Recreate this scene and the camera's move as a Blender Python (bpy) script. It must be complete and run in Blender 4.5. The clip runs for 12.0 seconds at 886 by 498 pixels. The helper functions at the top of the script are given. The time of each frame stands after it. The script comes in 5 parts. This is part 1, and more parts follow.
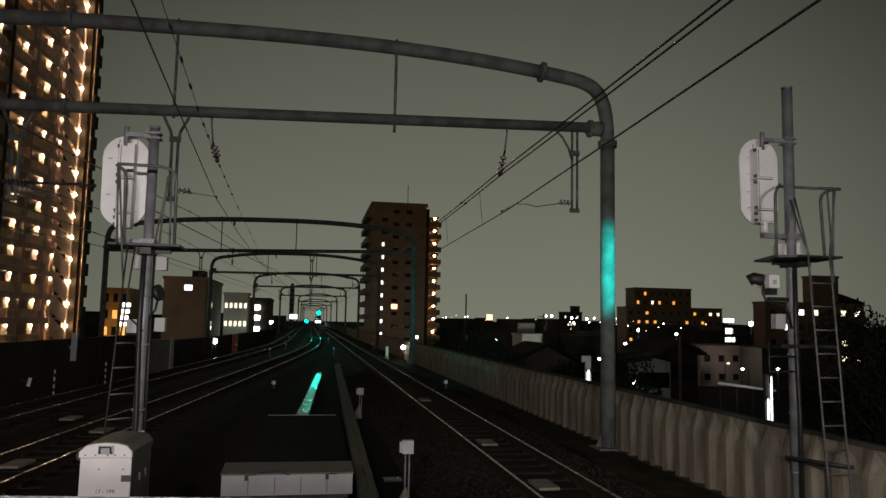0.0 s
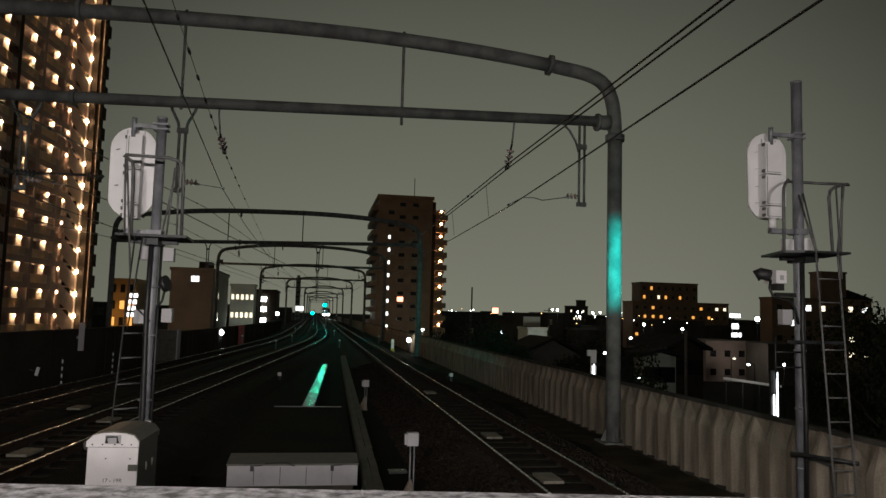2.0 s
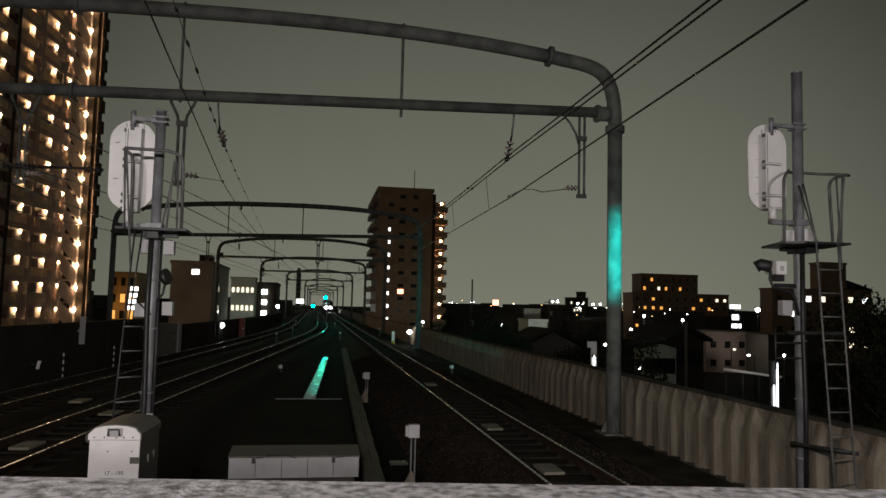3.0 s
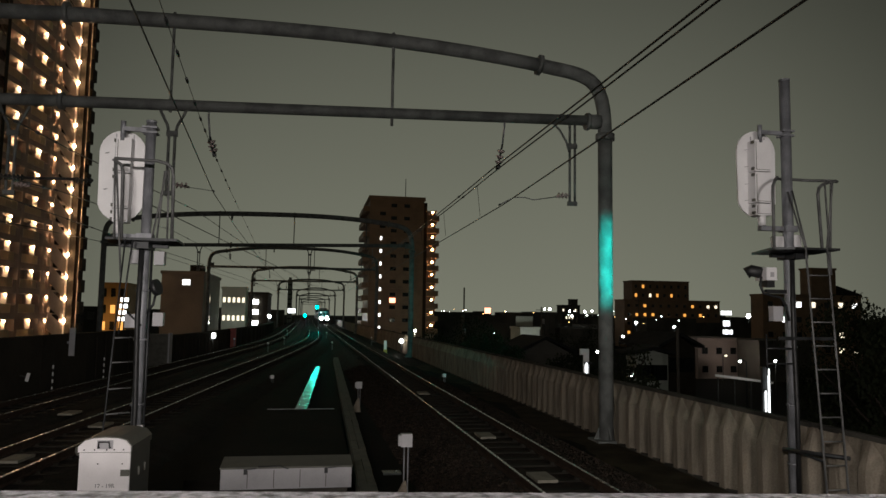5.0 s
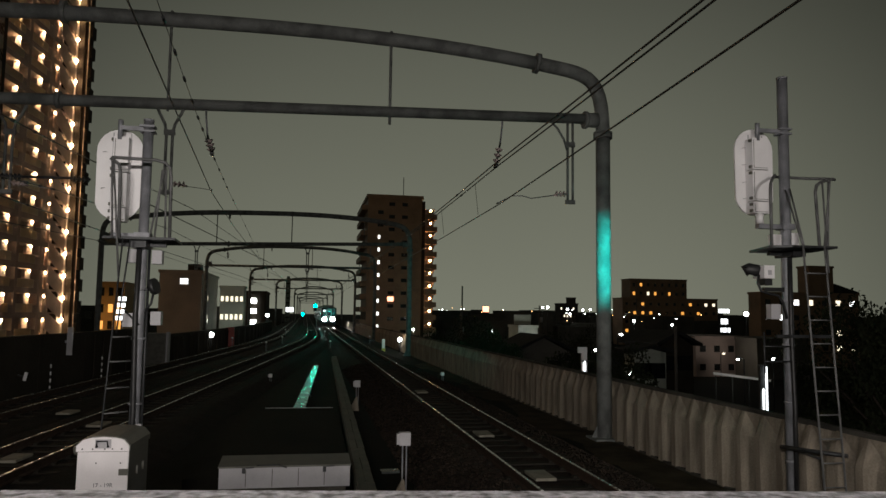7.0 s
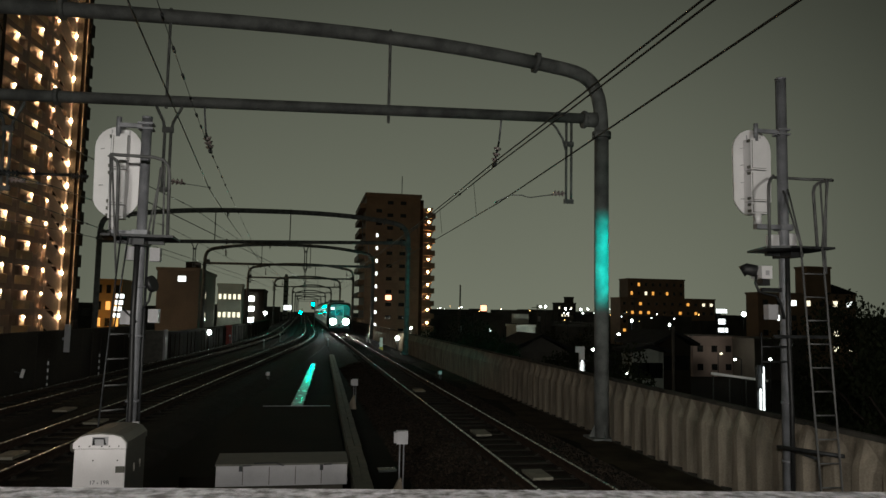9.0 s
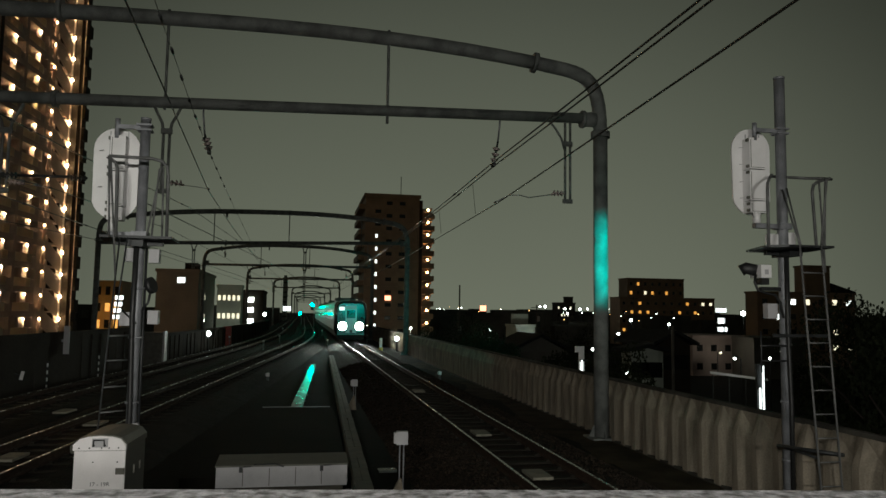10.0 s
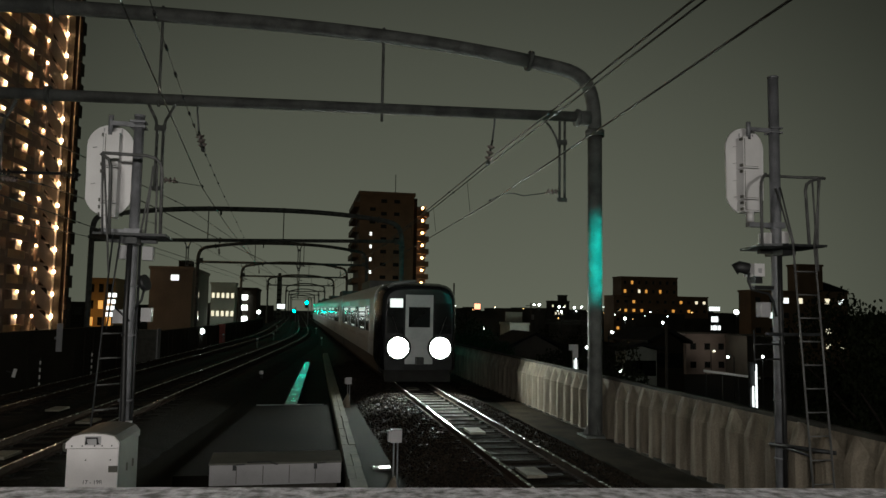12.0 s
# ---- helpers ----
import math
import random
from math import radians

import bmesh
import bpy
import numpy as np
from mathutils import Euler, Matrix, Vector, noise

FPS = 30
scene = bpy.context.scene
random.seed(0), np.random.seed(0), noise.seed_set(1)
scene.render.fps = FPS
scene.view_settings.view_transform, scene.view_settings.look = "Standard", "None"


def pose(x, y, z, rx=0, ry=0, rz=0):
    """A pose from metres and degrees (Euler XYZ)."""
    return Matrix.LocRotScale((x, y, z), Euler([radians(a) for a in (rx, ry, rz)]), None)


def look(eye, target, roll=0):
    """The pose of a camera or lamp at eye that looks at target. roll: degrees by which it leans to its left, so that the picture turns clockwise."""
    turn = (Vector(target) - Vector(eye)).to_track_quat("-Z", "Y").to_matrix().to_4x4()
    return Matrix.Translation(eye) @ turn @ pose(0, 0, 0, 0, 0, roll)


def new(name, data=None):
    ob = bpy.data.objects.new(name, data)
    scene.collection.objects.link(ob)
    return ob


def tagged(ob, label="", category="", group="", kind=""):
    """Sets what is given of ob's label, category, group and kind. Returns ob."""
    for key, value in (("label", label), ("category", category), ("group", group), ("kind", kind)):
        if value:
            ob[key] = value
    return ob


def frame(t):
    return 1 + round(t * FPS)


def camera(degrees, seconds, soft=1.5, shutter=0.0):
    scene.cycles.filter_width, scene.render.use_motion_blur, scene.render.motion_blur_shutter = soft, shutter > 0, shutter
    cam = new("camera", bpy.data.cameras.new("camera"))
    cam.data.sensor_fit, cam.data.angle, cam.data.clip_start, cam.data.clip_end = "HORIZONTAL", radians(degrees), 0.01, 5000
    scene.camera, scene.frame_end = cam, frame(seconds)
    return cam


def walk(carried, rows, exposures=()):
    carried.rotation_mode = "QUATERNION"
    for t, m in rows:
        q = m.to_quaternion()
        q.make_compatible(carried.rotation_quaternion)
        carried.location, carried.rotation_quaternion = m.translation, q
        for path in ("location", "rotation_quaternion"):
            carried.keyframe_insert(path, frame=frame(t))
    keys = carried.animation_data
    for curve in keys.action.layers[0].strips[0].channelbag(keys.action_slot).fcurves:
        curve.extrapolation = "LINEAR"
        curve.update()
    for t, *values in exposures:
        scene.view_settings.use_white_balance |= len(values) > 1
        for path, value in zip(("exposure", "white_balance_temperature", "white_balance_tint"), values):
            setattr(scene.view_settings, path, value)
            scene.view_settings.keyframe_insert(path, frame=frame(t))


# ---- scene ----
cam = camera(62.2, 12.0)


def view(yaw, pitch, roll):
    """The camera stands at the platform's end, yaw degrees to the right of the line of the track."""
    return pose(0, 0, 2.5, 90 + pitch, 0, -yaw) @ pose(0, 0, 0, 0, 0, roll)


walk(cam, [(t, view(a, b, c)) for t, a, b, c in [
    (0.0, 10.135, 5.645, 1.139), (0.5, 10.003, 5.561, 1.214), (1.0, 10.033, 5.340, 1.307),
    (1.5, 9.757, 5.458, 1.459), (2.0, 9.661, 5.091, 1.585), (2.5, 9.553, 4.739, 1.425),
    (3.0, 9.665, 4.480, 1.369), (5.0, 10.307, 5.151, 0.917), (5.5, 10.437, 4.914, 0.799),
    (6.0, 10.500, 4.970, 0.800), (6.5, 10.438, 5.024, 0.838), (7.0, 10.464, 5.041, 0.811),
    (9.0, 10.608, 4.951, 1.077), (9.5, 10.658, 4.991, 0.967), (10.0, 10.666, 4.977, 0.851),
    (10.5, 10.817, 4.913, 0.776), (11.0, 10.871, 4.768, 0.912), (11.5, 10.993, 4.731, 0.993),
    (12.0, 11.105, 4.832, 0.951)]],
     exposures=[(0.0, 0.0, 6700, 5), (7.0, 0.0, 6700, 4), (9.0, -0.12, 6650, -2), (10.5, -0.38, 6600, -6), (11.5, -0.57, 6600, -4), (12.0, -0.60, 6650, -2)])

# ---- night sky: the city's glow, a little brighter towards the horizon ----
world = bpy.data.worlds.new("night_sky")
scene.world = world
world.use_nodes = True
wn, wl = world.node_tree.nodes, world.node_tree.links
w_co = wn.new("ShaderNodeTexCoord")
w_sep = wn.new("ShaderNodeSeparateXYZ")
w_ramp = wn.new("ShaderNodeValToRGB")
w_noise = wn.new("ShaderNodeTexNoise")
w_noise.inputs["Scale"].default_value = 2.2
w_mix = wn.new("ShaderNodeMix")
w_mix.data_type, w_mix.blend_type = "RGBA", "MULTIPLY"
w_mix.inputs[0].default_value = 0.12
wl.new(w_co.outputs["Generated"], w_sep.inputs[0])
wl.new(w_co.outputs["Generated"], w_noise.inputs["Vector"])
wl.new(w_sep.outputs["Z"], w_ramp.inputs[0])
w_ramp.color_ramp.elements[0].position = 0.0
w_ramp.color_ramp.elements[0].color = (0.196, 0.200, 0.162, 1)
w_ramp.color_ramp.elements[1].position = 0.9
w_ramp.color_ramp.elements[1].color = (0.022, 0.022, 0.018, 1)
w_mid = w_ramp.color_ramp.elements.new(0.42)
w_mid.color = (0.100, 0.102, 0.084, 1)
wl.new(w_ramp.outputs[0], w_mix.inputs[6])
wl.new(w_noise.outputs["Fac"], w_mix.inputs[7])
# the glow lies over the town beyond the fence and fades to both sides
w_side = wn.new("ShaderNodeMapRange")
w_side.interpolation_type = "SMOOTHSTEP"
w_side.inputs["From Min"].default_value, w_side.inputs["From Max"].default_value = 0.70, 1.0
w_side.inputs["To Min"].default_value, w_side.inputs["To Max"].default_value = 0.22, 1.0
w_dot = wn.new("ShaderNodeVectorMath")
w_dot.operation = "DOT_PRODUCT"
w_dot.inputs[1].default_value = (0.20, 0.98, 0.0)
wl.new(w_co.outputs["Generated"], w_dot.inputs[0])
wl.new(w_dot.outputs["Value"], w_side.inputs["Value"])
w_mul = wn.new("ShaderNodeMix")
w_mul.data_type, w_mul.blend_type = "RGBA", "MULTIPLY"
w_mul.inputs[0].default_value = 1.0
wl.new(w_mix.outputs[2], w_mul.inputs[6])
wl.new(w_side.outputs[0], w_mul.inputs[7])
wl.new(w_mul.outputs[2], wn["Background"].inputs["Color"])
wn["Background"].inputs["Strength"].default_value = 1.0


def lamp(name, kind, m, power, colour, size=0.2, size_y=0.0, spot=60.0):
    data = bpy.data.lights.new(name, kind)
    data.energy, data.color = power, colour
    if kind == "AREA":
        data.shape, data.size, data.size_y = "RECTANGLE", size, size_y or size
    else:
        data.shadow_soft_size = size
    if kind == "SPOT":
        data.spot_size, data.spot_blend = radians(spot), 0.9
    ob = new(name, data)
    ob.matrix_world = m
    return ob


# the tubes of the platform roof behind the camera, and the green lens of the nearer signal
for x, y, ax, power in ((-2.2, -3.5, -2.1, 700), (2.0, -9.0, 4.0, 880)):
    lamp("platform_light", "AREA", look((x, y, 4.2), (ax, 8.0, 1.8)), power, (1.0, 0.915, 0.91), 1.4, 0.35)
lamp("signal_light", "SPOT", look((6.72, 10.35, 4.30), (7.08, 16.84, 3.85)), 6800, (0.0, 1.0, 0.92), 0.05, 0, 23)
lamp("signal_spill", "SPOT", look((6.72, 10.36, 4.30), (7.08, 16.84, 4.9)), 35, (0.0, 1.0, 0.9), 0.05, 0, 34)
# the green signal down the line, and a small lamp at the foot of the second portal
lamp("distant_signal_light", "SPOT", look((1.55, 129.6, 3.56), (0.3, 28, -0.2)), 2500, (0.0, 1.0, 0.76), 0.1, 0, 14)
lamp("trackside_light", "POINT", pose(6.75, 54.5, 0.75), 25, (1.0, 0.9, 0.75), 0.12)
lamp("street_light", "POINT", pose(38, 57, 0.0), 160, (1.0, 0.97, 0.92), 0.2)
lamp("billboard_light", "POINT", pose(36.2, 114, -0.9), 350, (0.95, 1.0, 0.95), 0.3)
lamp("shop_light", "POINT", pose(65, 105, -2.2), 160, (1.0, 0.9, 0.8), 0.3)
# fill light without a fixture, added to brighten the school's wall
lamp("school_fill_light", "POINT", pose(-11.5, 121, 0.8), 110, (0.95, 1.0, 0.9), 0.3)
lamp("ochre_light", "POINT", pose(-34.0, 135.5, 0.5), 350, (1.0, 0.55, 0.2), 0.3)
# fill light added to brighten the brown block's front
lamp("block_fill_light", "POINT", pose(20, 138, -0.6), 2000, (1.0, 0.9, 0.72), 0.3)
lamp("sodium_light", "POINT", pose(118, 217, -1.0), 1300, (1.0, 0.5, 0.15), 0.3)


# ---- materials ----
def surface(name, colour, rough=0.6, metal=0.0, var=0.35, scale=3.0, grain=60.0, bump=0.15, second=None, spec=0.5, depth=0.01, streak=1.0, islands=False):
    """Paint, stone or metal with stains at one scale and grain at another."""
    m = bpy.data.materials.new(name)
    m.use_nodes = True
    n, l = m.node_tree.nodes, m.node_tree.links
    b = n["Principled BSDF"]
    co = n.new("ShaderNodeTexCoord")
    big, fine = n.new("ShaderNodeTexNoise"), n.new("ShaderNodeTexNoise")
    big.inputs["Scale"].default_value, fine.inputs["Scale"].default_value = scale, grain
    big.inputs["Detail"].default_value, fine.inputs["Detail"].default_value = 6, 4
    info = n.new("ShaderNodeObjectInfo")
    shift = n.new("ShaderNodeVectorMath")
    shift.operation = "MULTIPLY_ADD"
    shift.inputs[1].default_value = (1, 1, streak)
    wide = n.new("ShaderNodeMath")
    wide.operation = "MULTIPLY"
    wide.inputs[1].default_value = 53.0
    l.new(info.outputs["Random"], wide.inputs[0])
    l.new(co.outputs["Object"], shift.inputs[0])
    l.new(wide.outputs[0], shift.inputs[2])
    l.new(shift.outputs[0], big.inputs["Vector"])
    l.new(co.outputs["Object"], fine.inputs["Vector"])
    ramp = n.new("ShaderNodeValToRGB")
    dark = second or tuple(c * (1 - var) for c in colour)
    ramp.color_ramp.elements[0].color, ramp.color_ramp.elements[1].color = (*dark, 1), (*colour, 1)
    ramp.color_ramp.elements[0].position, ramp.color_ramp.elements[1].position = 0.35, 0.62
    l.new(big.outputs["Fac"], ramp.inputs[0])
    grit = n.new("ShaderNodeMapRange")
    grit.inputs["To Min"].default_value, grit.inputs["To Max"].default_value = 1 - var * 0.8, 1 + var * 0.5
    l.new(fine.outputs["Fac"], grit.inputs["Value"])
    mul = n.new("ShaderNodeMix")
    mul.data_type, mul.blend_type = "RGBA", "MULTIPLY"
    mul.inputs[0].default_value = 1.0
    l.new(ramp.outputs[0], mul.inputs[6])
    l.new(grit.outputs[0], mul.inputs[7])
    each = n.new("ShaderNodeMapRange")
    each.inputs["To Min"].default_value, each.inputs["To Max"].default_value = 1 - var * 0.35, 1.0
    if islands:
        each.inputs["To Min"].default_value = 0.12
        l.new(n.new("ShaderNodeNewGeometry").outputs["Random Per Island"], each.inputs["Value"])
    else:
        l.new(info.outputs["Random"], each.inputs["Value"])
    mul2 = n.new("ShaderNodeMix")
    mul2.data_type, mul2.blend_type = "RGBA", "MULTIPLY"
    mul2.inputs[0].default_value = 1.0
    l.new(mul.outputs[2], mul2.inputs[6])
    l.new(each.outputs[0], mul2.inputs[7])
    l.new(mul2.outputs[2], b.inputs["Base Color"])
    rr = n.new("ShaderNodeMapRange")
    rr.inputs["To Min"].default_value, rr.inputs["To Max"].default_value = max(0.02, rough - 0.12), min(1, rough + 0.12)
    l.new(big.outputs["Fac"], rr.inputs["Value"])
    l.new(rr.outputs[0], b.inputs["Roughness"])
    b.inputs["Metallic"].default_value = metal
    b.inputs["Specular IOR Level"].default_value = spec
    if bump:
        bp = n.new("ShaderNodeBump")
        bp.inputs["Strength"].default_value, bp.inputs["Distance"].default_value = bump, depth
        l.new(fine.outputs["Fac"], bp.inputs["Height"])
        l.new(bp.outputs[0], b.inputs["Normal"])
    return m


def glow(name, colour, strength):
    m = bpy.data.materials.new(name)
    m.use_nodes = True
    b = m.node_tree.nodes["Principled BSDF"]
    b.inputs["Base Color"].default_value = (0.8, 0.8, 0.8, 1)
    b.inputs["Emission Color"].default_value = (*colour, 1)
    b.inputs["Emission Strength"].default_value = strength
    return m


CONCRETE = surface("weathered_concrete", (0.30, 0.258, 0.204), 0.9, 0, 0.5, 6.0, 35, 0.4, (0.175, 0.149, 0.117), 0.2, 0.01, 0.16)
COPING = surface("dirty_coping", (0.08, 0.075, 0.065), 0.9, 0, 0.5, 2, 40, 0.4, None, 0.1)
PARAPET = surface("mottled_concrete", (0.42, 0.41, 0.43), 0.85, 0, 0.5, 48, 170, 0.6, (0.10, 0.096, 0.096), 0.2)
STEEL = surface("galvanised_steel", (0.29, 0.295, 0.32), 0.5, 0.2, 0.35, 5, 80, 0.1)
PAINTED = surface("grey_green_paint", (0.215, 0.222, 0.215), 0.68, 0.0, 0.45, 3.0, 50, 0.25, None, 0.3)
HANDRAIL = surface("worn_grey_rail_paint", (0.15, 0.15, 0.15), 0.6, 0.1, 0.4, 6, 60, 0.1)
DARKSTEEL = surface("dark_steel", (0.045, 0.047, 0.05), 0.5, 0.4, 0.4, 6, 60, 0.15)
RAIL = surface("rail_steel", (0.50, 0.50, 0.49), 0.26, 0.9, 0.3, 4, 30, 0.05)
RUST = surface("rail_rust", (0.05, 0.033, 0.025), 0.85, 0.0, 0.4, 8, 60, 0.3, None, 0.1)
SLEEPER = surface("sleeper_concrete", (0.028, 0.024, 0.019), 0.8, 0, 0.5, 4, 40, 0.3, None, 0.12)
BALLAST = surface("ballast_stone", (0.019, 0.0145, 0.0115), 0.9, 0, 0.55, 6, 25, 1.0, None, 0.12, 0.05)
# right-hand bed and its stones: platform light put into a lighter brown
LITBALLAST = surface("lit_brown_ballast", (0.030, 0.021, 0.016), 0.9, 0, 0.55, 6, 25, 1.0, None, 0.12, 0.05)
STONE = surface("loose_brown_stone", (0.055, 0.039, 0.028), 0.9, 0, 0.5, 6, 40, 0.6, None, 0.2, 0.02, 1.0, True)
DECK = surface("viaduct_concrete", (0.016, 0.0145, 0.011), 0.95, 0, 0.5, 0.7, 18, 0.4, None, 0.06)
EARTH = surface("night_ground", (0.016, 0.016, 0.013), 0.95, 0, 0.5, 0.05, 2, 0.3, None, 0.05)
WHITE = surface("white_paint", (0.82, 0.80, 0.81), 0.45, 0, 0.08, 3, 60, 0.04)
CREAM = surface("cabinet_paint", (0.80, 0.765, 0.78), 0.4, 0, 0.08, 4, 50, 0.04)
OLIVE = surface("olive_paint", (0.13, 0.125, 0.105), 0.5, 0, 0.35, 5, 40, 0.1)
DIRT = surface("sandy_dirt", (0.055, 0.042, 0.028), 0.95, 0, 0.6, 1.6, 30, 0.8, None, 0.06)
PLATE = surface("dirty_pale_resin", (0.26, 0.24, 0.19), 0.7, 0, 0.4, 6, 30, 0.2)
GREYBOX = surface("pale_grey_paint", (0.43, 0.42, 0.44), 0.5, 0, 0.15, 3, 40, 0.08)
TROUGH = surface("trough_concrete", (0.11, 0.10, 0.075), 0.75, 0, 0.4, 3, 30, 0.3)
WETPLATE = surface("wet_steel_sheet", (0.22, 0.24, 0.23), 0.24, 0.7, 0.3, 3, 22, 0.25)
BLACK = surface("black_rubber", (0.02, 0.02, 0.021), 0.5, 0, 0.3, 8, 40, 0.1)
WIRE = surface("copper_wire", (0.03, 0.026, 0.022), 0.5, 0.5, 0.2, 8, 40, 0)
PORCELAIN = surface("porcelain", (0.42, 0.34, 0.33), 0.25, 0, 0.2, 10, 40, 0)
INK = surface("black_ink", (0.03, 0.03, 0.035), 0.6, 0, 0.1, 5, 40, 0)
BEIGE = surface("beige_render", (0.52, 0.40, 0.33), 0.8, 0, 0.2, 0.6, 8, 0.15)
PANEL = surface("balcony_panel", (0.80, 0.72, 0.63), 0.6, 0, 0.15, 2, 14, 0.05)
FROSTED = surface("frosted_parapet_panel", (0.80, 0.74, 0.62), 0.5, 0, 0.15, 2, 14, 0.03)
f_nodes, f_links = FROSTED.node_tree.nodes, FROSTED.node_tree.links
f_thin, f_mix = f_nodes.new("ShaderNodeBsdfTranslucent"), f_nodes.new("ShaderNodeMixShader")
f_thin.inputs["Color"].default_value = (0.85, 0.76, 0.60, 1)
f_mix.inputs[0].default_value = 0.75
f_links.new(f_nodes["Principled BSDF"].outputs[0], f_mix.inputs[1])
f_links.new(f_thin.outputs[0], f_mix.inputs[2])
f_links.new(f_mix.outputs[0], f_nodes["Material Output"].inputs["Surface"])
BROWNTILE = surface("brown_tile", (0.36, 0.235, 0.15), 0.55, 0, 0.25, 0.5, 9, 0.2)
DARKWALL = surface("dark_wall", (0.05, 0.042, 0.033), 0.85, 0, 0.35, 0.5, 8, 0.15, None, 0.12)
OFFICEWALL = surface("office_render", (0.25, 0.215, 0.185), 0.8, 0, 0.3, 0.3, 6, 0.2)
GREYWALL = surface("grey_wall", (0.14, 0.125, 0.11), 0.8, 0, 0.3, 0.4, 6, 0.2)
PALEWALL = surface("pale_wall", (0.50, 0.52, 0.46), 0.8, 0, 0.2, 0.4, 6, 0.15)
PINKWALL = surface("pink_wall", (0.35, 0.27, 0.25), 0.8, 0, 0.2, 0.4, 6, 0.15)
ORANGEWALL = surface("ochre_wall", (0.42, 0.27, 0.12), 0.8, 0, 0.25, 0.4, 6, 0.15)
# distance haze over the far town is put into this lighter wall colour
HAZYTOWN = surface("hazy_town_wall", (0.13, 0.125, 0.11), 0.85, 0, 0.4, 0.2, 4, 0.1, None, 0.1)
ROOF = surface("roof_tile", (0.045, 0.045, 0.045), 0.8, 0, 0.4, 1, 12, 0.4, None, 0.1)
GLASS = surface("dark_glass", (0.015, 0.017, 0.018), 0.08, 0, 0.2, 1, 4, 0)
RED = surface("red_paint", (0.42, 0.05, 0.03), 0.5, 0, 0.3, 3, 30, 0.1)
YELLOW = surface("yellow_paint", (0.55, 0.42, 0.06), 0.5, 0, 0.3, 5, 30, 0.1)
LEAF = surface("leaf", (0.045, 0.055, 0.03), 0.85, 0, 0.5, 0.8, 9, 0, None, 0.08)
BARK = surface("bark", (0.06, 0.045, 0.035), 0.9, 0, 0.4, 4, 20, 0.5)
TRAINSTEEL = surface("brushed_stainless", (0.40, 0.43, 0.44), 0.34, 0.35, 0.15, 1, 30, 0.04)
TRAINFACE = surface("black_cab_front", (0.03, 0.032, 0.036), 0.2, 0.1, 0.2, 2, 20, 0)
TRAINDOOR = surface("grey_cab_door", (0.42, 0.45, 0.46), 0.35, 0.3, 0.15, 2, 20, 0.03)
UNDER = surface("underframe", (0.035, 0.034, 0.033), 0.7, 0.2, 0.4, 3, 20, 0.3)

G_WARM = glow("warm_corridor_lamp", (1.0, 0.64, 0.38), 200)
G_STAIR = glow("warm_stair_lamp", (1.0, 0.62, 0.36), 140)
G_ORANGE = glow("orange_stair_lamp", (1.0, 0.50, 0.22), 34)
G_WINDOW = glow("lit_window", (1.0, 0.86, 0.66), 1.6)
G_AMBER = glow("amber_window", (1.0, 0.42, 0.08), 1.1)
G_COOL = glow("cool_tube", (0.92, 0.95, 1.0), 2.6)
G_STREET = glow("street_lamp_glow", (0.95, 0.98, 1.0), 14)
G_GREEN = glow("green_signal_lens", (0.0, 1.0, 0.62), 60)
G_HEAD = glow("headlamp_with_glare", (0.95, 1.0, 0.97), 320)
G_SIGN = glow("destination_display", (0.95, 1.0, 1.0), 1.6)
G_REDSIGN = glow("red_sign", (1.0, 0.36, 0.22), 4.0)
# emission for the reflections painted on the train's side windows
G_GLINT = glow("window_glint", (0.9, 1.0, 0.96), 1.1)


# ---- mesh tools ----
def quad_box(bm, x0, x1, y0, y1, z0, z1, m=None):
    v = [bm.verts.new((m @ Vector((x, y, z))) if m else (x, y, z)) for x in (x0, x1) for y in (y0, y1) for z in (z0, z1)]
    for f in ((0, 1, 3, 2), (4, 6, 7, 5), (0, 4, 5, 1), (2, 3, 7, 6), (0, 2, 6, 4), (1, 5, 7, 3)):
        bm.faces.new([v[i] for i in f])


def rod(bm, p, q, r, r2=None, n=8):
    pipe(bm, [p, q], r, n, r2)


def pipe(bm, pts, r, n=8, r2=None):
    """A round tube along the points, with closed ends."""
    pts = [Vector(p) for p in pts]
    rings, side = [], None
    for i, p in enumerate(pts):
        d = (pts[min(i + 1, len(pts) - 1)] - pts[max(i - 1, 0)]).normalized()
        if side is None:
            side = d.orthogonal().normalized()
        side = (side - d * side.dot(d)).normalized()
        up = d.cross(side)
        k = r if r2 is None else r + (r2 - r) * i / (len(pts) - 1)
        rings.append([bm.verts.new(p + (side * math.cos(a) + up * math.sin(a)) * k) for a in [2 * math.pi * j / n for j in range(n)]])
    for a, b in zip(rings, rings[1:]):
        for j in range(n):
            f = bm.faces.new((a[j], a[(j + 1) % n], b[(j + 1) % n], b[j]))
            f.smooth = True
    bm.faces.new(rings[0][::-1])
    bm.faces.new(rings[-1])


def prism(bm, pts, off):
    """A flat outline pushed along off."""
    off = Vector(off)
    a = [bm.verts.new(p) for p in pts]
    b = [bm.verts.new(Vector(p) + off) for p in pts]
    bm.faces.new(a[::-1])
    bm.faces.new(b)
    for i in range(len(pts)):
        j = (i + 1) % len(pts)
        bm.faces.new((a[i], a[j], b[j], b[i]))


